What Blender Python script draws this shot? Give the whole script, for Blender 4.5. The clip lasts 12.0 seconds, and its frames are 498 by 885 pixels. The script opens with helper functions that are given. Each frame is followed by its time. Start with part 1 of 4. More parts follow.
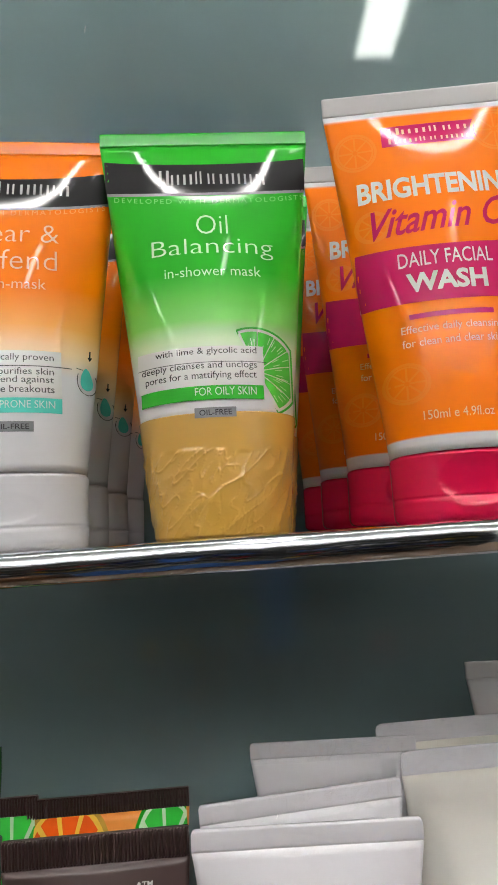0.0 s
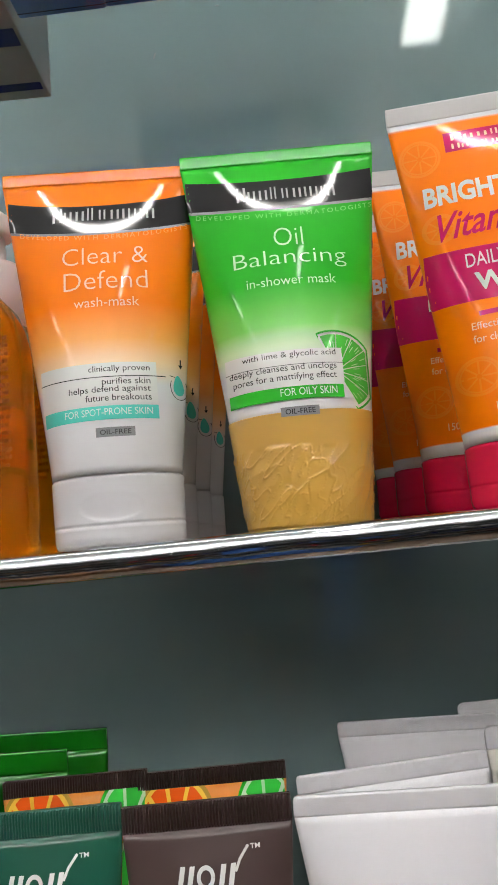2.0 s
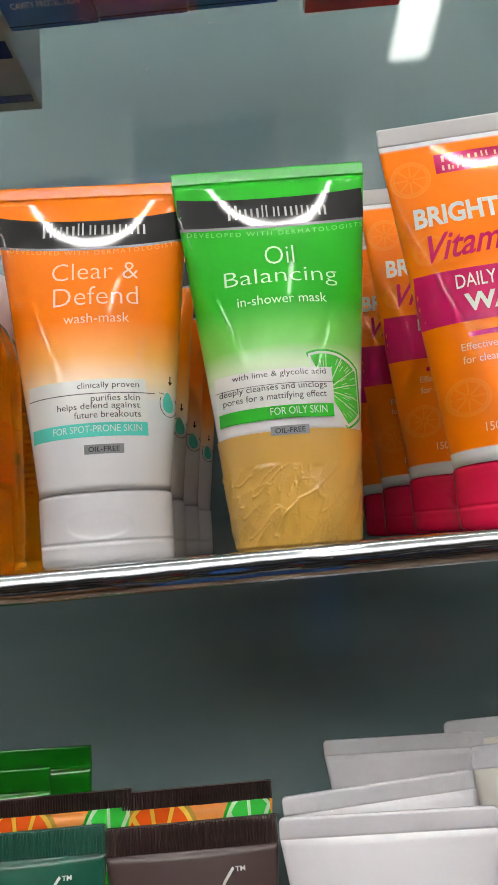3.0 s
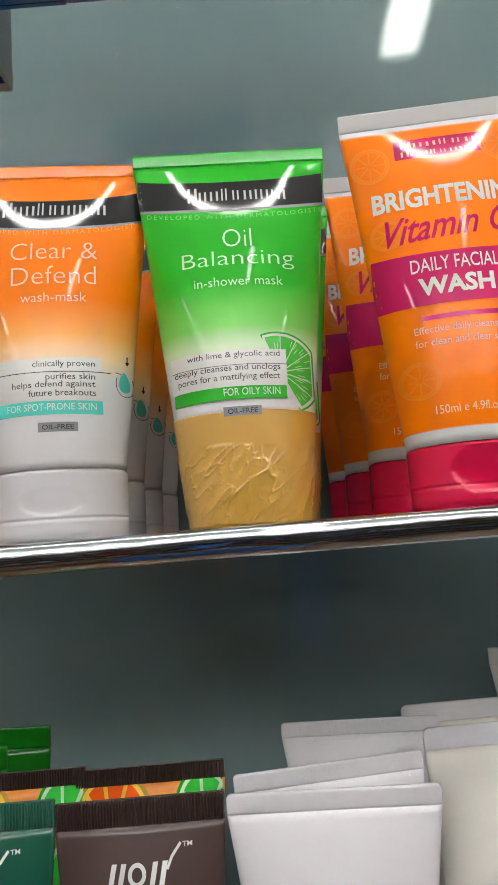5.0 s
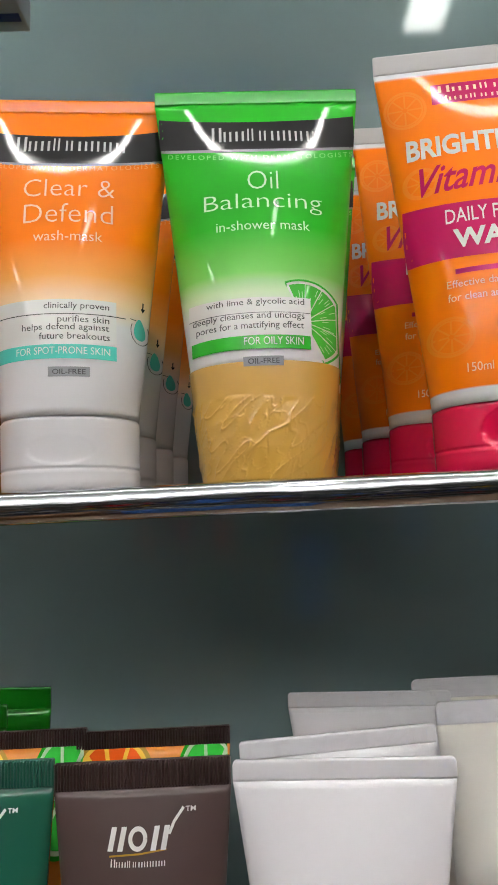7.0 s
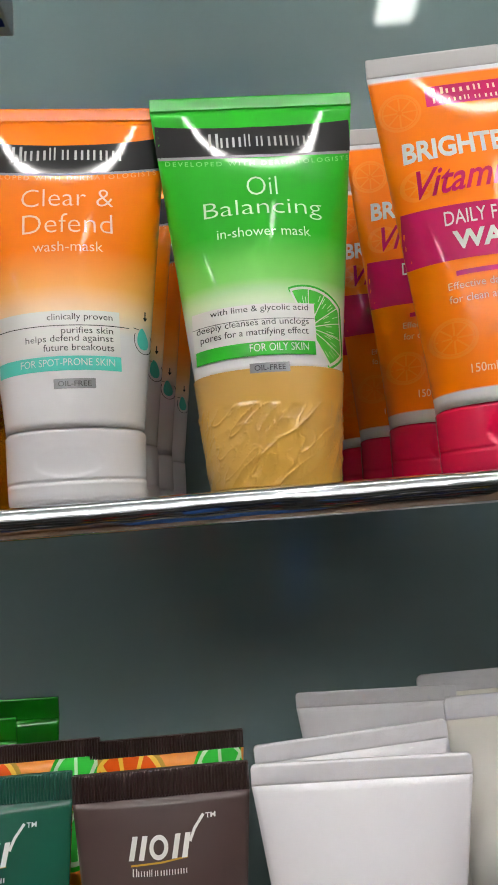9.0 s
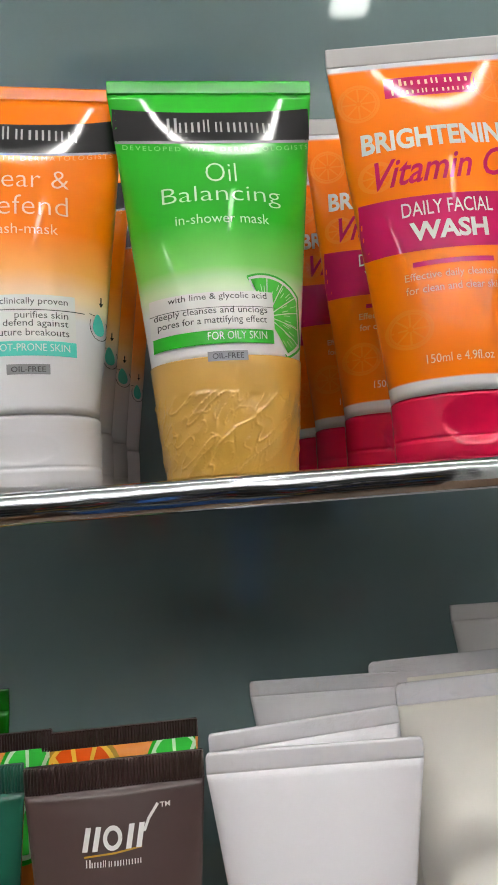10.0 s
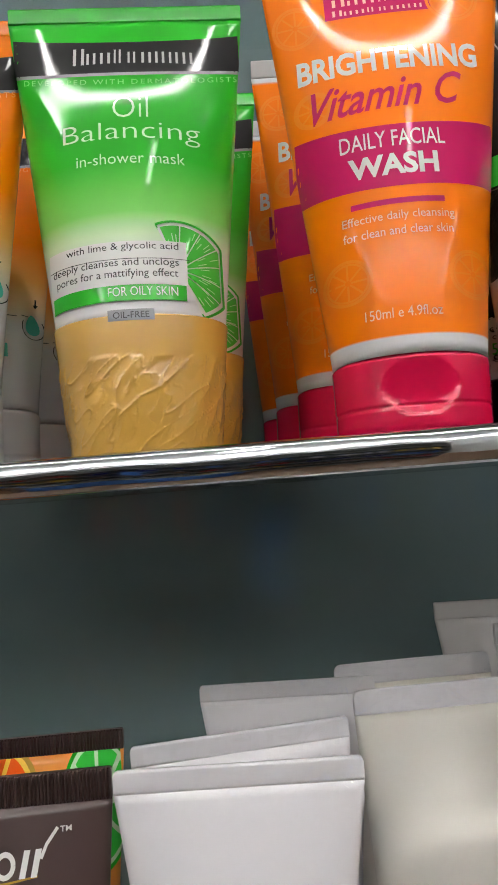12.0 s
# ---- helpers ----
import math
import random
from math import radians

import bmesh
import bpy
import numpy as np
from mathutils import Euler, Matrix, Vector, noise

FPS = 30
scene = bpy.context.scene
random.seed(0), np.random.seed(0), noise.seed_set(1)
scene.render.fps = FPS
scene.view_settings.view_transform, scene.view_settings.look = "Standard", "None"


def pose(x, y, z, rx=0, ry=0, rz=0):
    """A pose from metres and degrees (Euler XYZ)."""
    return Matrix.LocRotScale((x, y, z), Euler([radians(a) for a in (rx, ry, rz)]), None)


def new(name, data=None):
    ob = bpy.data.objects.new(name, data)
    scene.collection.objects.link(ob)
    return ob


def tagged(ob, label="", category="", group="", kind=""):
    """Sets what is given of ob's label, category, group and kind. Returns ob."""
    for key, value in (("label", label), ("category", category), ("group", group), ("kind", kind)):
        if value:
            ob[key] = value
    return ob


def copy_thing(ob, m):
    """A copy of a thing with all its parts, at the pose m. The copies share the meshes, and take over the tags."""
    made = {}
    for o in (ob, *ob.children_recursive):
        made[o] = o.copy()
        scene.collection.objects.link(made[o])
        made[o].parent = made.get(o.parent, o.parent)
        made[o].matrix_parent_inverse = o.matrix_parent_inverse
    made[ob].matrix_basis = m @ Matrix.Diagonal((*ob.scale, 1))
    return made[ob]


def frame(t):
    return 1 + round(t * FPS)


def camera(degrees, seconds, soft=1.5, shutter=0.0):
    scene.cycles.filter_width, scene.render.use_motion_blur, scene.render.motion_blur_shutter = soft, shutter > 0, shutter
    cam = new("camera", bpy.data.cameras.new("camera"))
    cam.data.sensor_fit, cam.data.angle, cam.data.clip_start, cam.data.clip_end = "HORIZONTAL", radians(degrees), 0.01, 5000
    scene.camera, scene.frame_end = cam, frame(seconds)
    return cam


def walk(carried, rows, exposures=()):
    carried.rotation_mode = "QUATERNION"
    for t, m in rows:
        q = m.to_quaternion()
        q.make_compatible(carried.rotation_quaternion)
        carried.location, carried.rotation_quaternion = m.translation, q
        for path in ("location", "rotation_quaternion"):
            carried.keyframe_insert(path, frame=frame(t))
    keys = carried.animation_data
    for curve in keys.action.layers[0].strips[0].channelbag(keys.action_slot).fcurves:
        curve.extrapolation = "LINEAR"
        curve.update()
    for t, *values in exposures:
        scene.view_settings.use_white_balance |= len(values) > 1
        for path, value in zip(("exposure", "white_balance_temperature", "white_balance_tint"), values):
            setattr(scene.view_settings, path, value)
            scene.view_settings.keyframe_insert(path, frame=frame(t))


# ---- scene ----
cam = camera(37.5, 12.0, 1.7)
METRES, EYE, TILT, LEAN, TURN = 0.2374, 1.35, 7.5, 3.2, 0.0
ROWS = [
    (0.0, 0.0, 0.0, 0.0, 0.0, 0.0, -0.0),
    (0.3, -0.0008, -0.0174, -0.0107, 3.11, -2.35, 0.91),
    (0.5, -0.0064, -0.0066, -0.0204, 2.23, -2.78, 2.98),
    (0.7, -0.0033, -0.0066, -0.0175, 3.02, -2.45, 3.61),
    (1.0, -0.0306, -0.0323, -0.0201, 4.7, -0.27, 2.4),
    (1.5, -0.0283, -0.0706, -0.002, 4.57, -0.29, 2.08),
    (2.0, -0.0375, -0.0805, 0.0019, 4.43, -0.24, 2.28),
    (2.5, -0.056, -0.0783, 0.0097, 4.56, 0.03, 1.94),
    (3.0, -0.0421, -0.0771, 0.016, 3.34, 0.41, 1.72),
    (3.5, -0.0278, -0.0786, 0.0101, 2.83, -0.09, 1.58),
    (3.7, -0.0323, -0.1236, 0.0358, 2.47, 0.24, 1.4),
    (5.3, 0.0137, -0.0807, -0.0137, 2.55, 0.04, 0.56),
    (5.5, -0.0033, -0.0893, -0.0144, 2.7, 0.21, 0.13),
    (6.0, -0.0277, -0.0775, -0.0176, 3.38, 0.11, -1.08),
    (6.5, -0.0224, -0.0689, -0.0271, 3.05, -0.59, -1.29),
    (7.0, -0.0113, -0.035, -0.0473, 2.92, -1.37, -1.05),
    (7.2, -0.02, -0.0271, -0.0345, 1.5, -1.88, -0.64),
    (8.8, -0.0217, -0.0488, -0.0304, 0.93, -1.29, 0.93),
    (9.0, -0.0501, -0.0388, -0.031, 1.31, -1.78, 0.65),
    (9.5, -0.0847, -0.0387, -0.0314, 1.61, -2.75, -0.63),
    (10.0, -0.0579, -0.0356, -0.0339, -2.44, -2.52, 0.09),
    (10.3, -0.0398, -0.1088, -0.0373, -5.42, -1.22, 1.74),
    (10.5, -0.0091, -0.1237, -0.0243, -7.34, -0.98, 3.11),
    (10.8, -0.0019, -0.103, -0.0266, -8.83, -1.42, 5.05),
    (11.0, -0.0547, -0.0487, -0.0287, -11.1, -2.72, 5.14),
    (11.3, -0.0158, 0.0248, -0.0493, -11.51, -3.34, 3.88),
    (11.5, 0.0354, 0.0612, -0.0466, -9.51, -3.25, 3.19),
    (11.8, 0.0525, 0.1068, -0.0527, -4.97, -3.84, 1.05),
    (12.0, 0.0945, 0.0949, -0.0672, 0.1, -2.89, 0.49),
]
walk(cam, [(t, pose(0, 0, EYE, TILT, LEAN, TURN) @ pose(METRES * x, METRES * y, METRES * z, 90 + pitch, roll, yaw)) for t, x, y, z, yaw, pitch, roll in ROWS], [(0, -0.24), (0.6, -0.2), (2.5, -0.13), (5.5, -0.15), (7, -0.17), (9.5, -0.16), (10.3, -0.21), (11.2, -0.25), (12, -0.23)])

# ---- light ----
world = bpy.data.worlds.new("world")
scene.world = world
world.use_nodes = True
world.node_tree.nodes["Background"].inputs[0].default_value = (0.5, 0.52, 0.55, 1)
world.node_tree.nodes["Background"].inputs[1].default_value = 0.05
LAMP, STRIP, FILL = 20.0, 46.0, 50.0


# ---- materials ----
def material(name):
    m = bpy.data.materials.new(name)
    m.use_nodes = True
    return m, m.node_tree, m.node_tree.nodes["Principled BSDF"]


def node(tree, kind, **values):
    n = tree.nodes.new(kind)
    for key, value in values.items():
        n.inputs[key.replace("_", " ")].default_value = value
    return n


def grain(tree, bsdf, scale, strength, distance=0.0002, coat=False, stretch=(1, 1, 1), detail=4):
    """Fine relief from noise on the object's own coordinates."""
    tc = tree.nodes.new("ShaderNodeTexCoord")
    mp = node(tree, "ShaderNodeMapping", Scale=stretch)
    nz = node(tree, "ShaderNodeTexNoise", Scale=scale, Detail=detail)
    bp = node(tree, "ShaderNodeBump", Strength=strength, Distance=distance)
    tree.links.new(tc.outputs["Object"], mp.inputs["Vector"])
    tree.links.new(mp.outputs[0], nz.inputs["Vector"])
    tree.links.new(nz.outputs[0], bp.inputs["Height"])
    tree.links.new(bp.outputs[0], bsdf.inputs["Coat Normal" if coat else "Normal"])
    return nz


def plain(name, color, rough=0.4, metal=0.0, spec=0.5, coat=0.0, bump=(300, 0.05), vary=0.06, film=0.0, shine=0.07):
    m, tree, b = material(name)
    b.inputs["Roughness"].default_value = rough
    b.inputs["Metallic"].default_value = metal
    b.inputs["Specular IOR Level"].default_value = spec
    b.inputs["Coat Weight"].default_value = coat
    b.inputs["Coat Roughness"].default_value = shine
    nz = grain(tree, b, bump[0], bump[1])
    if film:
        grain(tree, b, 70, film, 0.003, coat=True, stretch=(1, 1, 0.6), detail=3)
    ramp = tree.nodes.new("ShaderNodeValToRGB")
    big = node(tree, "ShaderNodeTexNoise", Scale=18, Detail=5)
    tc = tree.nodes.new("ShaderNodeTexCoord")
    tree.links.new(tc.outputs["Object"], big.inputs["Vector"])
    tree.links.new(big.outputs[0], ramp.inputs[0])
    for e, k in zip(ramp.color_ramp.elements, (1 - vary, 1 + vary)):
        e.color = (*[min(1, c * k) for c in color], 1)
    ramp.color_ramp.elements[0].position, ramp.color_ramp.elements[1].position = 0.3, 0.7
    tree.links.new(ramp.outputs[0], b.inputs["Base Color"])
    return m


def srgb(r, g, b):
    return tuple((c / 255 / 12.92) if c < 10 else ((c / 255 + 0.055) / 1.055) ** 2.4 for c in (r, g, b))


def banded(name, height, stops, rough=0.4, coat=0.7, film=0.0):
    """Printed tube plastic: colours by height over the base, stops of (z, colour), with hard edges where two stops are close."""
    m, tree, b = material(name)
    tc = tree.nodes.new("ShaderNodeTexCoord")
    sep = tree.nodes.new("ShaderNodeSeparateXYZ")
    div = tree.nodes.new("ShaderNodeMath")
    div.operation = "DIVIDE"
    div.inputs[1].default_value = height
    ramp = tree.nodes.new("ShaderNodeValToRGB")
    tree.links.new(tc.outputs["Object"], sep.inputs[0])
    tree.links.new(sep.outputs["Z"], div.inputs[0])
    tree.links.new(div.outputs[0], ramp.inputs[0])
    el = ramp.color_ramp.elements
    while len(el) < len(stops):
        el.new(0.5)
    for e, (z, c) in zip(el, stops):
        e.position = z / height
    for e, (z, c) in zip(el, stops):
        e.color = (*c, 1)
    tree.links.new(ramp.outputs[0], b.inputs["Base Color"])
    b.inputs["Roughness"].default_value = rough
    b.inputs["Specular IOR Level"].default_value = 0.08
    b.inputs["Coat Weight"].default_value = coat
    b.inputs["Coat Roughness"].default_value = 0.075
    grain(tree, b, 260, 0.04)
    grain(tree, b, 45, film or 0.035, 0.002, coat=True, stretch=(1, 1, 0.5), detail=2)
    return m


def glowing(name, color, strength):
    m, tree, b = material(name)
    b.inputs["Base Color"].default_value = (0.8, 0.8, 0.8, 1)
    b.inputs["Emission Color"].default_value = (*color, 1)
    b.inputs["Emission Strength"].default_value = strength
    return m


def clear(name, color, rough=0.0, ior=1.5):
    m, tree, b = material(name)
    b.inputs["Base Color"].default_value = (*color, 1)
    b.inputs["Roughness"].default_value = rough
    b.inputs["IOR"].default_value = ior
    b.inputs["Transmission Weight"].default_value = 1
    return m


WHITE = (0.77, 0.765, 0.79)
ORANGE = srgb(250, 126, 0)
GREEN = srgb(38, 176, 34)
BLACK = (0.02, 0.02, 0.022)
TAN = srgb(203, 157, 66)
GOLD_ORANGE = srgb(250, 126, 8)
VITAMIN = srgb(252, 126, 0)
MAGENTA = srgb(196, 12, 92)

m_panel = plain("back_painted_glass", (0.185, 0.255, 0.266), 0.05, spec=0.75, bump=(60, 0.01), vary=0.04)
m_post = plain("grey_post", (0.022, 0.022, 0.02), 0.45)
m_side = plain("olive_grey_side", (0.03, 0.03, 0.026), 0.3)
m_glass = clear("shelf_glass", (0.93, 0.98, 0.96))
m_pane, tree, _ = material("thin_clear_glass")
see, gloss, fresnel, blend = (tree.nodes.new(k) for k in ("ShaderNodeBsdfTransparent", "ShaderNodeBsdfGlossy", "ShaderNodeFresnel", "ShaderNodeMixShader"))
see.inputs["Color"].default_value = (0.92, 0.95, 0.93, 1)
gloss.inputs["Roughness"].default_value = 0.02
tree.links.new(fresnel.outputs[0], blend.inputs[0])
tree.links.new(see.outputs[0], blend.inputs[1])
tree.links.new(gloss.outputs[0], blend.inputs[2])
tree.links.new(blend.outputs[0], tree.nodes["Material Output"].inputs["Surface"])
m_chrome = plain("chrome", (0.52, 0.54, 0.57), 0.075, metal=1.0, vary=0.02)
grain(m_chrome.node_tree, m_chrome.node_tree.nodes["Principled BSDF"], 13, 0.45, 0.004, stretch=(1, 1, 2.5), detail=3)
m_wall = plain("wall_paint", (0.42, 0.42, 0.41), 0.7)
m_ceiling = plain("ceiling_paint", (0.74, 0.75, 0.76), 0.8)
m_floor = plain("floor_tiles", (0.26, 0.16, 0.10), 0.25)
m_lamp = glowing("lamp_diffuser", (1.0, 0.98, 0.94), LAMP)
m_header = glowing("strip_diffuser", (1.0, 0.98, 0.94), STRIP)
# glow of the added troughs, soft frontal fill by way of the ceiling
m_fill_glow = glowing("fill_diffuser", (1.0, 0.98, 0.94), FILL)
m_steel = plain("white_steel", (0.6, 0.6, 0.6), 0.4)
m_white = plain("white_plastic", (0.76, 0.75, 0.78), 0.3, coat=0.3, vary=0.02)
m_film = plain("white_tube_in_film", (0.84, 0.825, 0.87), 0.32, coat=0.7, vary=0.02, film=0.22)
m_cream = plain("cream_tube_in_film", (0.90, 0.87, 0.80), 0.4, spec=0.2, coat=0.3, vary=0.02, film=0.03)
m_matte = plain("matte_white_tube", (0.84, 0.81, 0.82), 0.45, vary=0.03)
m_brown = plain("dark_brown_tube", srgb(74, 58, 56), 0.3, coat=0.2, vary=0.04)
m_brown_seal = plain("dark_brown_seal", srgb(66, 49, 47), 0.3, coat=0.35, vary=0.08)
m_deep = plain("deep_green_tube", srgb(26, 84, 66), 0.25, coat=0.4, vary=0.05)
m_deep_seal = plain("deep_green_seal", srgb(46, 98, 82), 0.3, coat=0.35, vary=0.06)
m_citrus = plain("citrus_print", srgb(243, 146, 50), 0.3, coat=0.5, vary=0.2)
m_leaf = plain("bright_green_tube", srgb(20, 112, 22), 0.2, coat=0.8, vary=0.15, film=0.4)
m_black = plain("black_plastic", (0.009, 0.009, 0.010), 0.22, spec=0.3, vary=0.1)
m_pink = plain("crimson_plastic", srgb(214, 18, 70), 0.22, coat=0.3, vary=0.03)
m_grey_seal = plain("pale_grey_seal", (0.50, 0.49, 0.49), 0.35, vary=0.03)
m_orange_seal = plain("orange_seal", ORANGE, 0.25, coat=0.5, vary=0.04)
m_green_seal = plain("green_seal", GREEN, 0.25, coat=0.5, vary=0.05)
i_white = plain("white_ink", (0.80, 0.80, 0.78), 0.42, spec=0.08, coat=0.7, vary=0.03, shine=0.06)
i_black = plain("black_ink", (0.015, 0.015, 0.015), 0.42, spec=0.08, coat=0.7, vary=0.03, shine=0.06)
i_silver = plain("silver_foil", (0.22, 0.22, 0.23), 0.4, metal=0.8)
i_green = plain("green_ink", GREEN, 0.42, spec=0.08, coat=0.7, vary=0.03, shine=0.06)
i_lime = plain("lime_ink", srgb(70, 192, 60), 0.42, spec=0.08, coat=0.7, vary=0.03, shine=0.06)
i_teal = plain("turquoise_ink", srgb(84, 205, 190), 0.42, spec=0.08, coat=0.7, vary=0.03, shine=0.06)
i_magenta = plain("magenta_ink", MAGENTA, 0.42, spec=0.08, coat=0.7, vary=0.03, shine=0.06)
i_peach = plain("peach_ink", srgb(255, 168, 96), 0.42, spec=0.08, coat=0.7, vary=0.03, shine=0.06)
i_pale = plain("pale_orange_ink", srgb(255, 140, 34), 0.42, spec=0.08, coat=0.7, vary=0.03, shine=0.06)
i_gold = plain("gold_ink", srgb(190, 150, 60), 0.42, spec=0.08, coat=0.7, vary=0.03, shine=0.06)
i_red = plain("red_ink", srgb(205, 40, 40), 0.42, spec=0.08, coat=0.7, vary=0.03, shine=0.06)
i_orange = plain("fruit_orange_ink", srgb(240, 96, 20), 0.42, spec=0.08, coat=0.7, vary=0.03, shine=0.06)
i_yellow = plain("fruit_yellow_ink", srgb(250, 205, 80), 0.42, spec=0.08, coat=0.7, vary=0.03, shine=0.06)
i_grey = plain("faint_grey_ink", (0.35, 0.35, 0.35), 0.42, spec=0.08, coat=0.7, vary=0.03, shine=0.06)
i_char = plain("charcoal_ink", (0.010, 0.010, 0.0105), 0.4, spec=0.25, bump=(170, 0.8), vary=0.5)
i_pinkish = plain("pale_pink_ink", srgb(255, 214, 190), 0.42, spec=0.08, coat=0.7, vary=0.03, shine=0.06)
i_palegreen = plain("pale_green_ink", srgb(212, 240, 205), 0.42, spec=0.08, coat=0.7, vary=0.03, shine=0.06)
i_blue = plain("navy_ink", srgb(36, 44, 120), 0.42, spec=0.08, coat=0.7, vary=0.03, shine=0.06)
m_blackband = plain("glossy_black_print", (0.010, 0.010, 0.011), 0.42, spec=0.08, coat=1.0, vary=0.05, shine=0.06)
m_tanwrap = plain("tan_plastic_in_film", TAN, 0.3, coat=1.0, vary=0.05, film=0.1, shine=0.04)
m_amber = clear("amber_gel", srgb(234, 144, 10), 0.06, 1.36)
m_amber.node_tree.nodes["Principled BSDF"].inputs["Transmission Weight"].default_value = 0.72
m_pump = plain("pale_pump_plastic", srgb(224, 206, 202), 0.3, coat=0.2, vary=0.03)
m_navy = plain("navy_card", (0.03, 0.15, 0.62), 0.35, vary=0.12)
m_card = plain("white_card", srgb(196, 190, 188), 0.5, vary=0.05)
m_cream_card = plain("cream_card", srgb(205, 190, 165), 0.5, vary=0.06)
m_rack = plain("dark_rack", (0.10, 0.105, 0.095), 0.4)
m_rackshelf = plain("rack_shelf", (0.30, 0.29, 0.27), 0.4)
i_amberprint = plain("amber_print", srgb(120, 62, 8), 0.42, spec=0.08, coat=0.7, vary=0.03, shine=0.06)
i_darkblue = plain("dark_blue_ink", srgb(14, 28, 84), 0.42, spec=0.08, coat=0.7, vary=0.03, shine=0.06)
i_redorange = plain("red_orange_ink", srgb(220, 70, 40), 0.42, spec=0.08, coat=0.7, vary=0.03, shine=0.06)
i_skyblue = plain("sky_blue_board", srgb(84, 142, 232), 0.5)
i_softgreen = plain("soft_green_ink", srgb(122, 214, 110), 0.42, spec=0.08, coat=0.7, vary=0.03, shine=0.06)
i_mark = plain("grey_white_ink", (0.50, 0.50, 0.49), 0.42, spec=0.08, coat=0.7, vary=0.03, shine=0.06)
for n in i_char.node_tree.nodes:
    if n.type == "BUMP":
        n.inputs["Distance"].default_value = 0.003
m_wrap, wrap_tree, _ = material("clear_film")
wrap_mix = node(wrap_tree, "ShaderNodeMixShader", Fac=0.07)
wrap_see = wrap_tree.nodes.new("ShaderNodeBsdfTransparent")
wrap_gloss = node(wrap_tree, "ShaderNodeBsdfGlossy", Roughness=0.02)
wrap_place = wrap_tree.nodes.new("ShaderNodeTexCoord")
wrap_noise = node(wrap_tree, "ShaderNodeTexNoise", Scale=140, Detail=0)
wrap_bump = node(wrap_tree, "ShaderNodeBump", Strength=1.0, Distance=0.0045)
wrap_tree.links.new(wrap_place.outputs["Object"], wrap_noise.inputs["Vector"])
wrap_tree.links.new(wrap_noise.outputs[0], wrap_bump.inputs["Height"])
wrap_tree.links.new(wrap_bump.outputs[0], wrap_gloss.inputs["Normal"])
wrap_tree.links.new(wrap_see.outputs[0], wrap_mix.inputs[1])
wrap_tree.links.new(wrap_gloss.outputs[0], wrap_mix.inputs[2])
wrap_tree.links.new(wrap_mix.outputs[0], wrap_tree.nodes["Material Output"].inputs["Surface"])
m_wood = plain("brown_wood", (0.30, 0.15, 0.07), 0.5, vary=0.3)
i_neon = plain("bright_green_ink", srgb(60, 200, 70), 0.42, spec=0.08, coat=0.7, vary=0.03, shine=0.06)


# ---- mesh helpers ----
def part(name, vf, mat, parent=None, label="", smooth=True):
    me = bpy.data.meshes.new(name)
    me.from_pydata([tuple(v) for v in vf[0]], [], [tuple(f) for f in vf[1]])
    me.materials.append(mat)
    if smooth:
        me.shade_smooth()
    ob = new(name, me)
    if parent is not None:
        ob.parent = parent
    return tagged(ob, label)


def thing(name, label, category, group="", kind=""):
    return tagged(new(name), label, category, group, kind)


def join(*pieces):
    verts, faces = [], []
    for v, f in pieces:
        k = len(verts)
        verts += list(v)
        faces += [tuple(i + k for i in g) for g in f]
    return verts, faces


def loft(rings, ends=True):
    n = len(rings[0])
    verts = [p for r in rings for p in r]
    faces = []
    for j in range(len(rings) - 1):
        for i in range(n):
            a, b = j * n + i, j * n + (i + 1) % n
            faces.append((a, b, b + n, a + n))
    if ends:
        faces += [tuple(range(n - 1, -1, -1)), tuple(range((len(rings) - 1) * n, len(rings) * n))]
    return verts, faces


def box(x0, x1, y0, y1, z0, z1, r=0.0):
    """A box with chamfered edges r."""
    def ring(z, k):
        return [(x0 + r, y0 + k, z), (x1 - r, y0 + k, z), (x1 - k, y0 + r, z), (x1 - k, y1 - r, z),
                (x1 - r, y1 - k, z), (x0 + r, y1 - k, z), (x0 + k, y1 - r, z), (x0 + k, y0 + r, z)]
    if not r:
        q = [(x0, y0), (x1, y0), (x1, y1), (x0, y1)]
        return loft([[(*p, z0) for p in q], [(*p, z1) for p in q]])
    return loft([ring(z0, r), ring(z0 + r, 0), ring(z1 - r, 0), ring(z1, r)])


def lathe(profile, n=40, sx=1.0, sy=1.0):
    return loft([[(sx * r * math.cos(2 * math.pi * i / n), sy * r * math.sin(2 * math.pi * i / n), z) for i in range(n)] for r, z in profile])


# ---- structure ----
def setting(name, vf, mat, label, smooth=False):
    return tagged(part(name, vf, mat, None, label, smooth), category=name.split("_")[0], kind="structure")


BACK = 0.418
setting("wall_north", box(-0.75, 0.199, BACK, BACK + 0.012, 0.2, 2.45), m_panel, "glossy grey-green glass back panel behind the shelves")
setting("trim", box(0.201, 0.232, BACK - 0.006, BACK + 0.02, 0.2, 2.3, 0.002), m_post, "pale grey upright strip at the panel's edge")
setting("wall_side", box(0.234, 0.9, BACK + 0.012, BACK + 0.03, 0.2, 2.3), m_side, "olive grey panel beside the shelf bay")
setting("floor", box(-3.2, 3.2, -6.0, 0.8, -0.05, 0.0), m_floor, "beige tiled shop floor")
setting("ceiling", box(-3.2, 3.2, -6.0, 0.8, 2.8, 2.85), m_ceiling, "white painted shop ceiling")
setting("wall_south", box(-3.2, 3.2, -6.1, -6.0, 0, 2.8), m_wall, "plain wall across the aisle")
setting("wall_far", box(-3.2, 3.2, 0.8, 0.9, 0, 2.8), m_wall, "plain wall behind the shelves")
setting("wall_west", box(-3.3, -3.2, -6.0, 0.8, 0, 2.8), m_wall, "plain end wall")
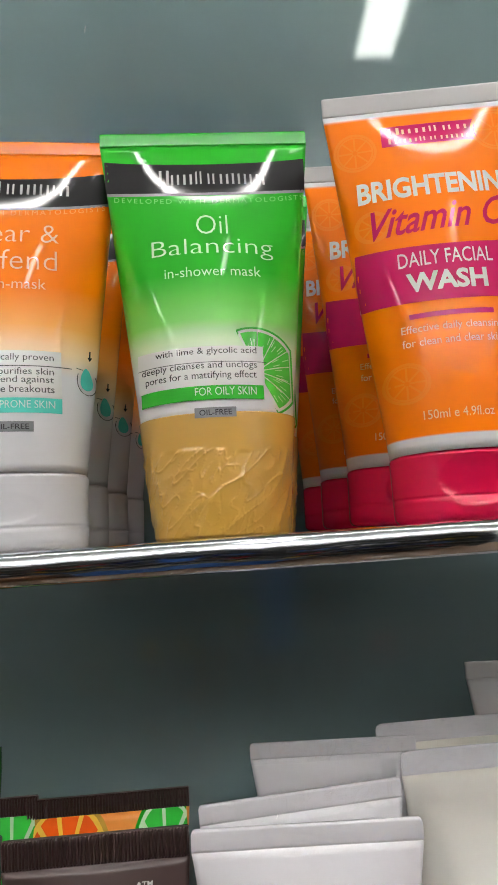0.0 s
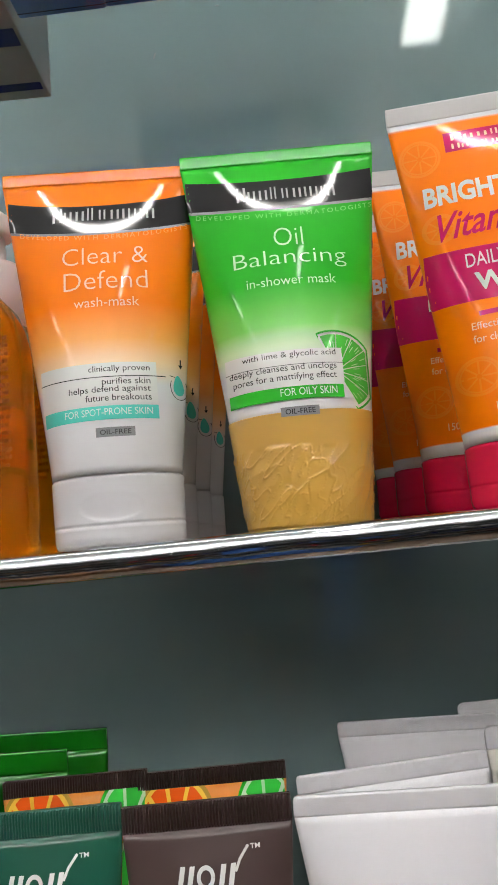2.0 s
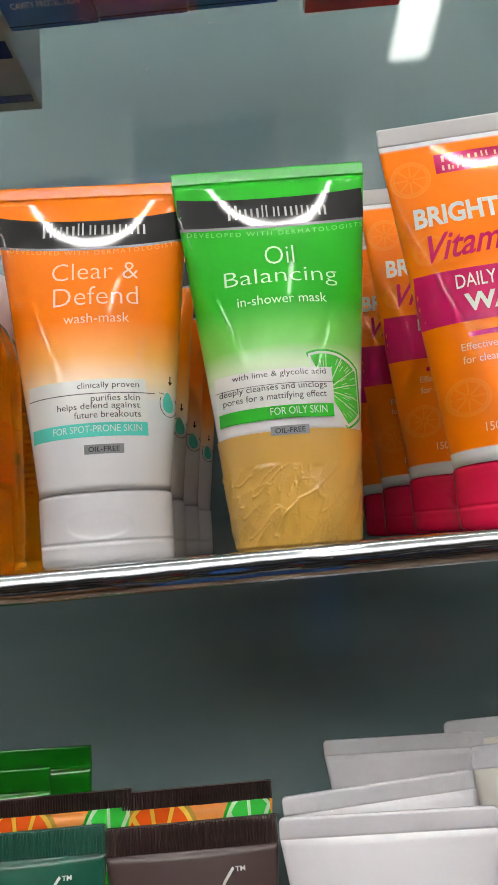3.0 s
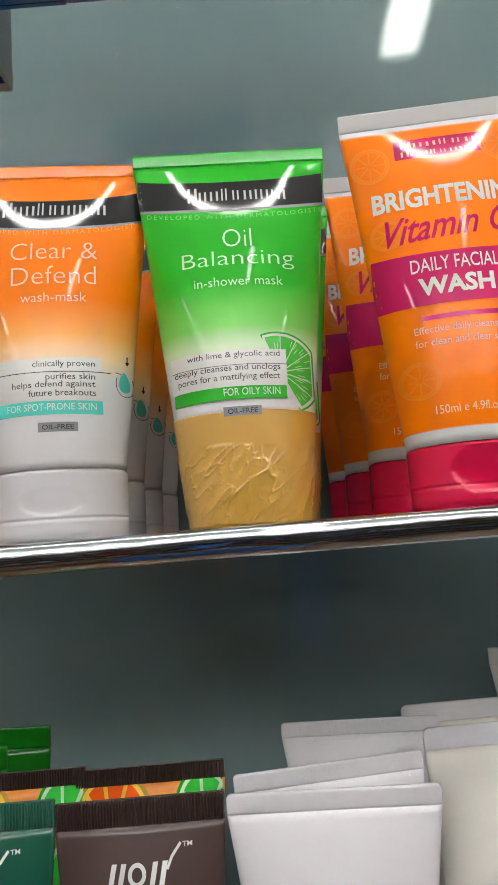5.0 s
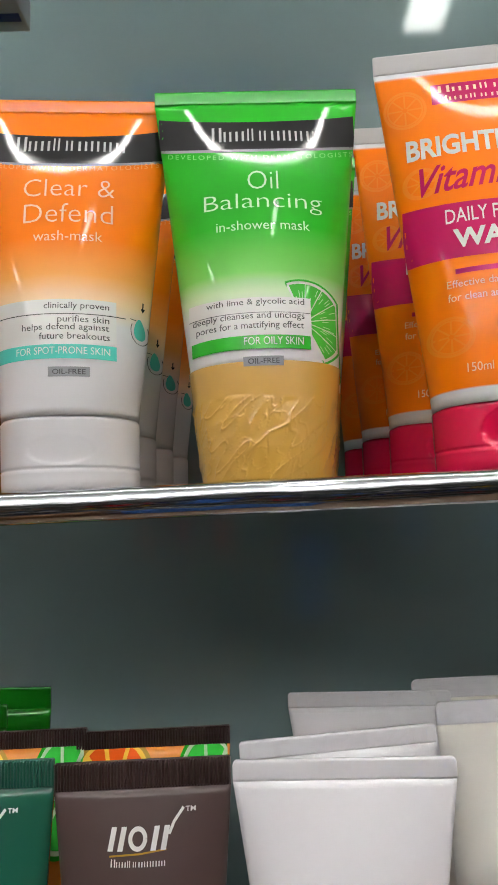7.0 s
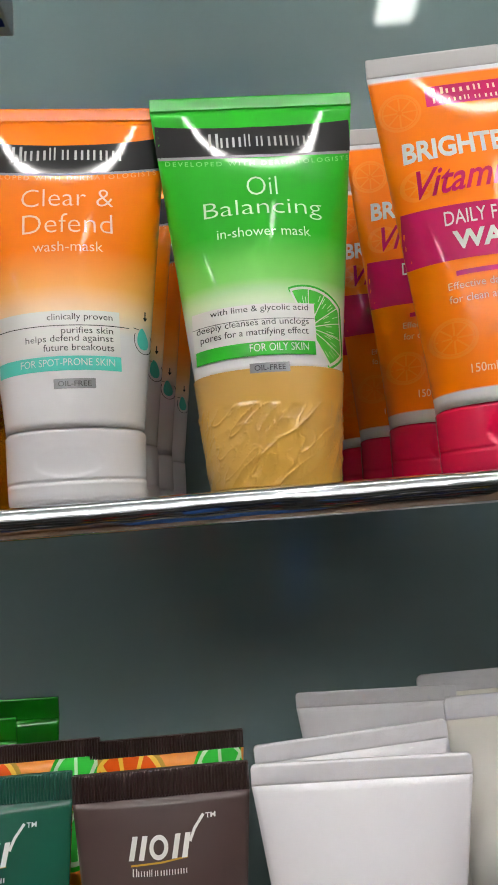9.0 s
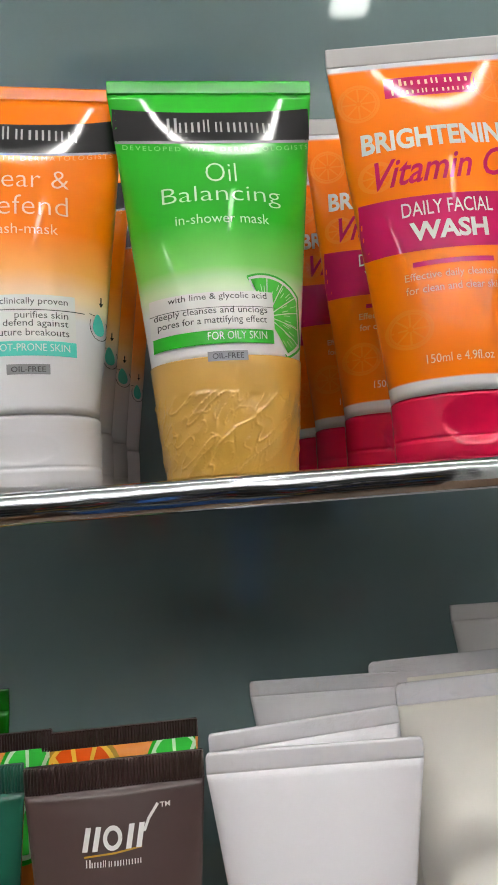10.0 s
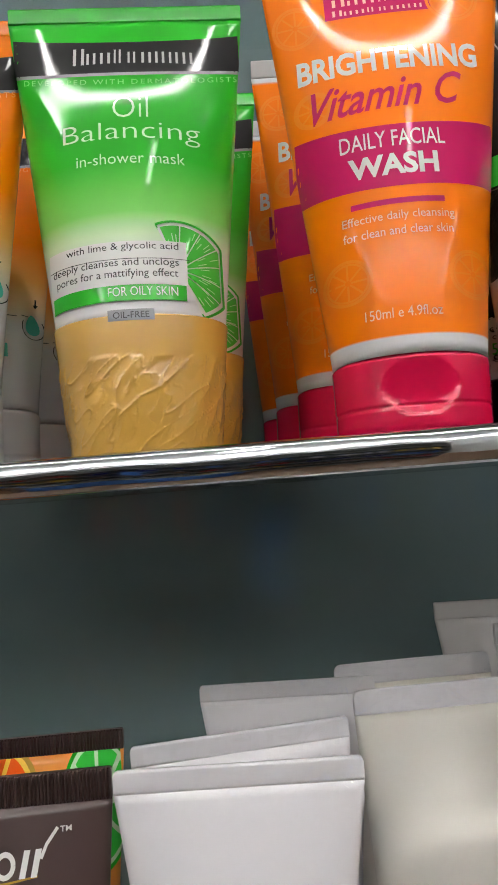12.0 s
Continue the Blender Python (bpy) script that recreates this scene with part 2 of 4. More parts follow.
setting("wall_east", box(3.2, 3.3, -6.0, 0.8, 0, 2.8), m_wall, "plain end wall")


def batten(x, y0, y1, w=0.14):
    t = thing("ceiling_light", "white linear ceiling light with a glowing diffuser", "ceiling light", "ceiling lights")
    t.location = (x, 0, 2.8)
    part("housing", box(-w / 2, w / 2, y0, y1, -0.03, 0.0, 0.003), m_steel, t, smooth=False)
    part("diffuser", box(-w / 2 + 0.004, w / 2 - 0.004, y0 + 0.004, y1 - 0.004, -0.045, -0.0305, 0.004), m_lamp, t, "glowing white diffuser", smooth=False)


for bx in (-2.6, 0.452, 2.8):
    batten(bx, -1.19, -0.80, 0.115)
# two more at the sides, out of view, added to brighten the floor
for bx in (-2.5, 2.7):
    batten(bx, -2.6, -1.45)


def uplight(y, z=2.25):
    """An added, unseen hung trough that lights the ceiling over the aisle for soft fill."""
    t = thing("added_fill_trough", "white hanging trough, added unseen to light the ceiling as soft fill", "uplight", "hanging uplights")
    t.location = (0, y, z)
    part("trough", join(box(-2.6, 2.6, -0.13, 0.13, -0.02, 0.0, 0.002), box(-2.6, 2.6, -0.15, -0.131, -0.02, 0.05, 0.002), box(-2.6, 2.6, 0.131, 0.15, -0.02, 0.05, 0.002)), m_steel, t, smooth=False)
    part("diffuser", box(-2.55, 2.55, -0.10, 0.10, 0.001, 0.02, 0.002), m_fill_glow, t, "glowing white diffuser", smooth=False)
    for x in (-2.0, 2.0):
        part("hanger", box(x - 0.004, x + 0.004, -0.128, -0.12, 0.0005, 2.8 - z), m_steel, t, smooth=False)


uplight(-2.5)
uplight(-4.0)


header = thing("header_light", "slim strip light under the shelf unit's canopy", "strip light")
part("canopy", box(-1.2, 1.2, -0.34, 0.44, 2.46, 2.49, 0.003), m_steel, header, "white canopy board over the shelves", smooth=False)
part("channel", box(-1.1, 1.1, -0.30, -0.22, 2.435, 2.4595, 0.002), m_steel, header, smooth=False)
part("diffuser", box(-1.09, 1.09, -0.275, -0.245, 2.420, 2.4345, 0.003), m_header, header, "glowing white strip", smooth=False)


def shelf(z, y0, mat, label, bar=True):
    t = thing("glass_shelf", label, "shelf", "glass shelves")
    p = part("pane", box(-0.7, 0.55, y0, BACK - 0.008 if bar else BACK + 0.003, z - 0.006, z - 0.0008, 0.0006 if bar else 0.0), mat, t, smooth=False)
    p.visible_shadow = False
    if bar:
        prof = []
        for k in range(13):
            a = math.pi * (k / 12 - 0.5)
            prof.append((y0 + 0.0015 - 0.0035 * math.cos(a) ** 0.7, z - 0.0041 + 0.0051 * math.sin(a)))
        prof += [(y0 + 0.004, z + 0.001), (y0 + 0.004, z + 0.0001), (y0 + 0.0016, z + 0.0001), (y0 + 0.0016, z - 0.0084), (y0 + 0.004, z - 0.0084), (y0 + 0.004, z - 0.0092)]
        part("edge_strip", loft([[(x, y, zz) for y, zz in prof] for x in (-0.7, 0.55)]), m_chrome, t, "rounded polished chrome edge strip", smooth=True)
    return t, p


SHELF, LOW, HIGH, SLOPE = 1.350, 1.10, 1.588, 0.9
middle, _ = shelf(SHELF, 0.2145, m_pane, "clear glass shelf with a rounded chrome front edge")
middle.matrix_basis = pose(0, 0, SHELF, 0, -SLOPE) @ pose(0, 0, -SHELF)
shelf(LOW, 0.2145, m_pane, "clear glass shelf below with a rounded chrome front edge")
upper, pane = shelf(HIGH + 0.0068, 0.226, m_glass, "bare clear glass shelf above, with scratches", bar=False)


# ---- tubes ----
def tube_point(T, side, th, z, off=0.0):
    """A point of the tube's skin: th from -90 to 90 degrees across the face, side -1 front, 1 back. Full tubes swell below the seal."""
    s = min(1.0, max(0.0, (z - T["cap"]) / (T["H"] - T["seal"] - T["cap"])))
    R = T["D"] / 2
    k = s ** T.get("flare", 1.0)
    x = (1 - k) * R * math.sin(th) + k * T["W"] / 2 * th / (math.pi / 2)
    y = side * ((1 - s ** T.get("bulge", 2.2)) * R * max(0.0, math.cos(th)) ** (1 - 0.4 * s) + 0.0007)
    return (x + off * math.sin(th), y + side * off * (0.4 + 0.6 * math.cos(th)), z + T.get("skew", 0) * x * s)


def on_face(T, x, z, off=0.00018):
    """The point of the front skin for the width x and height z of the print, laid out on the unswollen face."""
    z += T.get("lift", 0)
    s = min(1.0, max(0.0, (z - T["cap"]) / (T["H"] - T["seal"] - T["cap"])))
    half = (1 - s) * T["D"] / 2 + s * T["W"] / 2
    swell = (s - s ** 2.2) * T["D"] / 2 * math.sqrt(max(0.0, 1 - (x / half) ** 2))
    z -= swell * z / 0.25
    lo, hi = -math.pi / 2, math.pi / 2
    for _ in range(24):
        mid = (lo + hi) / 2
        if tube_point(T, -1, mid, z)[0] < x:
            lo = mid
        else:
            hi = mid
    return tube_point(T, -1, lo, z, off)


def body_mesh(T, z0, z1, n=44, rows=44):
    rings = []
    for j in range(rows + 1):
        z = z0 + (z1 - z0) * j / rows
        front = [tube_point(T, -1, -math.pi / 2 + math.pi * i / n, z) for i in range(n + 1)]
        back = [tube_point(T, 1, math.pi / 2 - math.pi * i / n, z) for i in range(n + 1)]
        rings.append(front + back)
    return loft(rings)


def seal_mesh(T, pitch=0.0012, depth=0.00022):
    """The flat crimped end, ridged up and down."""
    w, n = T["W"] / 2, max(8, int(T["W"] / pitch) * 2)
    z0, z1 = T["H"] - T["seal"] - 0.0004, T["H"]
    k = T.get("skew", 0)
    rings = []
    for z, full in ((z0, 0), (z0 + 0.0008, 1), (z1 - 0.0008, 1), (z1, 0)):
        front = []
        for i in range(n + 1):
            x = -w + 2 * w * i / n
            r = T.get("round", 0.0004)
            over = max(0.0, abs(x) - (w - r)) / r
            zz = z - (r * (1 - math.sqrt(max(0.0, 1 - over * over))) if z > z0 + 0.001 else 0)
            front.append((x, -0.0008 - (depth if i % 2 and full else 0), zz + k * x))
        rings.append(front + [(x, -y, z) for x, y, z in reversed(front)])
    return loft(rings)


def cap_mesh(D, h, lip=0.0, scoop=None, n=180):
    """A flip cap with a lid seam; scoop: height, half width, half height and depth of the thumb hollow in front."""
    R = D / 2 + 0.0004
    prof = [(R * 0.80, 0), (R * 0.93, 0.0006), (R * 0.975, 0.002), (R * 0.985, 0.004)]
    prof += [(R * 0.985, 0.004 + (lip - 0.0046) * k / 4) for k in (1, 2, 3)]
    prof += [(R * 0.99, lip - 0.0004), (R * 0.97, lip), (R * 0.99, lip + 0.0004)]
    prof += [(R * (0.99 + 0.01 * k / 32), lip + 0.0006 + (h - 0.001 - lip - 0.0006) * k / 32) for k in range(1, 33)]
    prof += [(R - 0.0008, h)]
    v, f = lathe(prof, n)
    if scoop:
        zc, rx, rz, depth = scoop
        out = []
        for x, y, z in v:
            d = (x / rx) ** 2 + ((z - zc) / rz) ** 2
            if y < 0 and d < 1:
                y += depth * (1 - d) ** 0.42 * (0.55 - 0.45 * (z - zc) / rz)
            out.append((x, y, z))
        v = out
    return v, f


# ---- print on the tubes ----
def glyphs(body, weight=0.0, slant=0.0, spacing=1.0):
    cu = bpy.data.curves.new("text", "FONT")
    cu.body, cu.offset, cu.shear, cu.space_character, cu.resolution_u = body, weight, slant, spacing, 3
    ob = bpy.data.objects.new("text", cu)
    me = bpy.data.meshes.new_from_object(ob)
    v = [(p.co.x, p.co.y) for p in me.vertices]
    f = [tuple(q.vertices) for q in me.polygons]
    bpy.data.objects.remove(ob)
    bpy.data.curves.remove(cu)
    bpy.data.meshes.remove(me)
    return v, f


def finer(v, f, most=0.0014):
    """Cuts faces of flat (x, z) points until no edge is long, so that they can follow a curved face."""
    bm = bmesh.new()
    vs = [bm.verts.new((x, z, 0)) for x, z in v]
    for q in f:
        if len(set(q)) > 2:
            try:
                bm.faces.new([vs[i] for i in q])
            except ValueError:
                pass
    for _ in range(4):
        long = [e for e in bm.edges if e.calc_length() > most]
        if not long:
            break
        bmesh.ops.subdivide_edges(bm, edges=long, cuts=1)
        bmesh.ops.triangulate(bm, faces=[q for q in bm.faces if len(q.verts) > 4])
    bm.verts.index_update()
    out = [(p.co.x, p.co.y) for p in bm.verts], [tuple(p.index for p in q.verts) for q in bm.faces]
    bm.free()
    return out


def lettering(T, body, x0, x1, z0, z1, weight=0.0, slant=0.0, rise=0.0, spacing=1.0, off=0.00013):
    """Words that fill the given width and height on the tube's face; rise: height gained per width."""
    v, f = glyphs(body, weight, slant, spacing)
    ax, bx = min(p[0] for p in v), max(p[0] for p in v)
    ay, by = min(p[1] for p in v), max(p[1] for p in v)
    out = []
    for px, py in v:
        x = x0 + (x1 - x0) * (px - ax) / (bx - ax)
        z = z0 + (z1 - z0) * (py - ay) / (by - ay) + rise * (x - (x0 + x1) / 2)
        out.append((x, z))
    out, f = finer(out, f)
    return [on_face(T, x, z, off) for x, z in out], f


def patch(T, outline, off=0.00007, n=24, m=2):
    """A printed field: outline(u) gives (x, zlow, zhigh) for u from 0 to 1."""
    v, f = [], []
    for i in range(n + 1):
        x, a, b = outline(i / n)
        for j in range(m + 1):
            v.append(on_face(T, x, a + (b - a) * j / m, off))
    for i in range(n):
        for j in range(m):
            a = i * (m + 1) + j
            f.append((a, a + m + 1, a + m + 2, a + 1))
    return v, f


def bar(T, x0, x1, z0, z1, off=0.00007, rise=0.0):
    return patch(T, lambda u: (x0 + (x1 - x0) * u, z0 + rise * (x1 - x0) * (u - 0.5), z1 + rise * (x1 - x0) * (u - 0.5)), off, m=max(2, math.ceil((z1 - z0) / 0.003)))


def stroke(T, pts, w, off=0.00013):
    """A drawn line of width w through points on the face."""
    v, f = [], []
    for i, (x, z) in enumerate(pts):
        x2, z2 = pts[min(i + 1, len(pts) - 1)]
        x1, z1 = pts[max(i - 1, 0)]
        d = math.hypot(x2 - x1, z2 - z1) or 1
        nx, nz = -(z2 - z1) / d * w / 2, (x2 - x1) / d * w / 2
        v += [on_face(T, x - nx, z - nz, off), on_face(T, x + nx, z + nz, off)]
    for i in range(len(pts) - 1):
        f.append((2 * i, 2 * i + 2, 2 * i + 3, 2 * i + 1))
    return v, f


def arc(cx, cz, r, a0, a1, n=20, sz=1.0):
    return [(cx + r * math.cos(math.radians(a0 + (a1 - a0) * i / n)), cz + sz * r * math.sin(math.radians(a0 + (a1 - a0) * i / n))) for i in range(n + 1)]


def fan(T, pts, off=0.0001, rings=5):
    """A filled shape round its middle, in rings that follow the face."""
    cx, cz = sum(p[0] for p in pts) / len(pts), sum(p[1] for p in pts) / len(pts)
    close = []
    for (x0, z0), (x1, z1) in zip(pts, pts[1:] + pts[:1]):
        k = max(1, math.ceil(math.hypot(x1 - x0, z1 - z0) / 0.0012))
        close += [(x0 + (x1 - x0) * i / k, z0 + (z1 - z0) * i / k) for i in range(k)]
    pts = close
    n = len(pts)
    v = [on_face(T, cx, cz, off)]
    for k in range(1, rings + 1):
        v += [on_face(T, cx + (x - cx) * k / rings, cz + (z - cz) * k / rings, off) for x, z in pts]
    f = [(0, i + 1, (i + 1) % n + 1) for i in range(n)]
    for k in range(rings - 1):
        for i in range(n):
            a, b = 1 + k * n + i, 1 + k * n + (i + 1) % n
            f.append((a, a + n, b + n, b))
    return v, f


def wordmark(t, T, x0, x1, z0, z1, n=9, ink=None, off=0.0002):
    """A brand's mark as plain upright bars of uneven height, two to a place, one part each."""
    tall = (1.0, 0.68, 0.68, 0.86, 0.70, 0.66, 0.70, 0.68, 0.68, 0.66, 0.7)
    wide = (0.82, 0.66, 0.72, 0.50, 0.55, 0.70, 0.66, 0.64, 0.70, 0.66, 0.6)
    for i in range(n):
        a = x0 + (i + 0.1) * (x1 - x0) / n
        w, h = (x1 - x0) / n * wide[i % 11], (z1 - z0) * tall[i % 11]
        thick = 0.27 * w
        for k in (0.0, w - thick):
            part("brand_bar", patch(T, lambda u: (a + k + thick * u, z0, z0 + h), off, 2), ink or i_mark, t)


def lines(t, T, ink, rows, **kw):
    """Printed lines of words, one part a line: rows of (words, x0, x1, z0, z1)."""
    for r in rows:
        part("printed_line", lettering(T, *r, **kw), ink, t)


def curved_band(T, zc, height, sag, off=0.0001, inset=0.0003):
    """A band across the whole face whose edges dip in the middle."""
    def outline(u):
        k = 2 * u - 1
        s = min(1.0, max(0.0, (zc - T["cap"]) / (T["H"] - T["seal"] - T["cap"])))
        x = k * ((1 - s) * T["D"] / 2 + s * T["W"] / 2 - inset)
        dip = -sag * (1 - k * k)
        return x, zc - height / 2 + dip, zc + height / 2 + dip
    return patch(T, outline, off, n=40, m=4)


def arched(T, body, x0, x1, z0, h, sag, spacing=1.0, weight=0.0, off=0.00014):
    """One line of small words along a dipping curve."""
    v, f = glyphs(body, weight, 0, spacing)
    ax, bx = min(p[0] for p in v), max(p[0] for p in v)
    ay, by = min(p[1] for p in v), max(p[1] for p in v)
    out = []
    for px, py in v:
        x = x0 + (x1 - x0) * (px - ax) / (bx - ax)
        k = 2 * (px - ax) / (bx - ax) - 1
        out.append(on_face(T, x, z0 - sag * (1 - k * k) + h * (py - ay) / (by - ay), off))
    return out, f


def citrus(T, cx, cz, r, wedges=8, a0=0, a1=360, w=0.0006, off=0.0001):
    """A drawn fruit slice: rim and wedge lines."""
    full = a1 - a0 >= 360
    out = [stroke(T, arc(cx, cz, r, a0, a1, 36), w * 1.6, off), stroke(T, arc(cx, cz, r * 0.86, a0, a1, 36), w, off)]
    for i in range(wedges + (0 if full else 1)):
        a = math.radians(a0 + (a1 - a0) * i / wedges)
        out.append(stroke(T, [(cx + r * q * math.cos(a), cz + r * q * math.sin(a)) for q in (0.12, 0.4, 0.84)], w, off))
    return join(*out)


def orange_tube():
    T = dict(D=0.0468, W=0.0745, H=0.1458, cap=0.0255, seal=0.0048, skew=0.0, lift=0.0012, bulge=2.35)
    t = thing("face_mask_tube", "orange and white wash-mask tube with a white cap", "tube", "orange wash-mask tubes")
    m = banded("orange_print", T["H"], [(0.0, WHITE), (0.056, WHITE), (0.064, srgb(249, 216, 172)), (0.073, srgb(250, 172, 86)), (0.087, ORANGE), (0.1458, ORANGE)])
    body = part("body", body_mesh(T, T["cap"], T["H"] - T["seal"]), m, t)
    part("seal", seal_mesh(T, 0.0007, 0.0001), m_orange_seal, t, "crimped orange end")
    part("cap", cap_mesh(T["D"], T["cap"], 0.0085, (0.0145, 0.0110, 0.0048, 0.0006)), m_white, t, "white flip-top cap")
    part("black_band", curved_band(T, 0.1272, 0.0118, 0.0042), m_blackband, t, "glossy black printed band")
    part("silver_line", curved_band(T, 0.1210, 0.0010, 0.0044, 0.00013), i_silver, t, "thin silver printed line")
    wordmark(t, T, -0.0180, 0.0210, 0.1226, 0.1288)
    part("small_print", arched(T, "DEVELOPED WITH DERMATOLOGISTS", -0.0305, 0.0322, 0.1185, 0.0019, 0.0045, 1.35), i_peach, t)
    lines(t, T, i_pinkish, [("Clear &", -0.0138, 0.0170, 0.1038, 0.1108, -0.012), ("Defend", -0.0133, 0.0165, 0.0934, 0.1008, -0.012)])
    part("product_kind", lettering(T, "wash-mask", -0.0096, 0.0132, 0.0862, 0.0900, -0.004), i_pinkish, t)
    part("white_field", bar(T, -0.0240, 0.0176, 0.0485, 0.0642), i_white, t)
    part("black_line", bar(T, -0.0240, 0.0205, 0.0588, 0.0591, 0.00011), i_black, t)
    lines(t, T, i_black, [("clinically proven", -0.0052, 0.0154, 0.0602, 0.0632),
                         ("purifies skin", -0.0007, 0.0154, 0.0553, 0.0584),
                         ("helps defend against", -0.0125, 0.0154, 0.0526, 0.0556),
                         ("future breakouts", -0.0066, 0.0155, 0.0500, 0.0524)])
    part("turquoise_band", bar(T, -0.0232, 0.0176, 0.0432, 0.0482), i_teal, t)
    part("skin_type", lettering(T, "FOR SPOT-PRONE SKIN", -0.0144, 0.0156, 0.0448, 0.0473, -0.004), i_white, t)
    part("foil_stamp", bar(T, -0.0036, 0.0095, 0.0370, 0.0404), i_silver, t, "silver foil stamp")
    part("stamp_words", lettering(T, "OIL-FREE", -0.0022, 0.0082, 0.0378, 0.0396, 0.008), i_black, t)
    drop = [(0.0246 + 0.0022 * math.cos(a) * (0.75 + 0.25 * math.cos(a + 1.57)), 0.0562 + 0.0038 * math.sin(a)) for a in [i * math.pi / 10 for i in range(20)]]
    part("drop", fan(T, drop), i_teal, t, "turquoise printed drop")
    part("drop_lines", join(stroke(T, arc(0.0246, 0.0555, 0.0027, 150, 390, 18, 1.7), 0.00022, 0.0002), stroke(T, [(0.0218, 0.0595), (0.0236, 0.0592)], 0.00025, 0.0002),
                            stroke(T, [(0.0258, 0.0662), (0.0256, 0.0632)], 0.0004, 0.0002), fan(T, [(0.0250, 0.0640), (0.0264, 0.0642), (0.0256, 0.0626)], 0.0002)), i_black, t)
    return t, T


def wrapped_base(T, h=0.0395, n=440, rows=120):
    """The tan base under crumpled clear film: slanting ridges and folds."""
    rings = []
    for j in range(rows + 1):
        z = h * j / rows
        ring = []
        for i in range(n):
            th = 2 * math.pi * i / n
            r0 = T["D"] / 2 + 0.0007
            r0 *= 0.945 + 0.055 * min(1, z / 0.012) if z > 0.0015 else 0.88 + 0.065 * z / 0.0015
            u = th * 0.0236
            edge = 0.0285 + 0.0022 * noise.noise(Vector((u * 60, 4.4, math.cos(th))))
            k = min(1.0, max(0.0, (edge - z) / 0.0012))
            q = Vector((u * 165 - z * 190, z * 42 + u * 28, 3.7 + math.sin(th)))
            q2 = Vector((u * 300 - z * 160, z * 150 + u * 70, 9.1 + math.sin(th)))
            ridge = (1 - abs(noise.noise(q))) ** 55 + 0.5 * (1 - abs(noise.noise(q2))) ** 50
            tent = 0.3 - abs(noise.noise(q2 * 0.55))
            soft = noise.noise(Vector((u * 90, z * 90, 1.3 + math.cos(th))))
            r = r0 + k * (0.00045 * ridge + 0.0006 * tent + 0.0001 * soft)
            s = max(0.0, (z - 0.012) / (T["H"] - T["seal"] - 0.012))
            ring.append((r * math.sin(th) * (1 + 0.55 * s), -r * math.cos(th) * (1 - s ** T["bulge"]), z))
        rings.append(ring)
    return loft(rings)


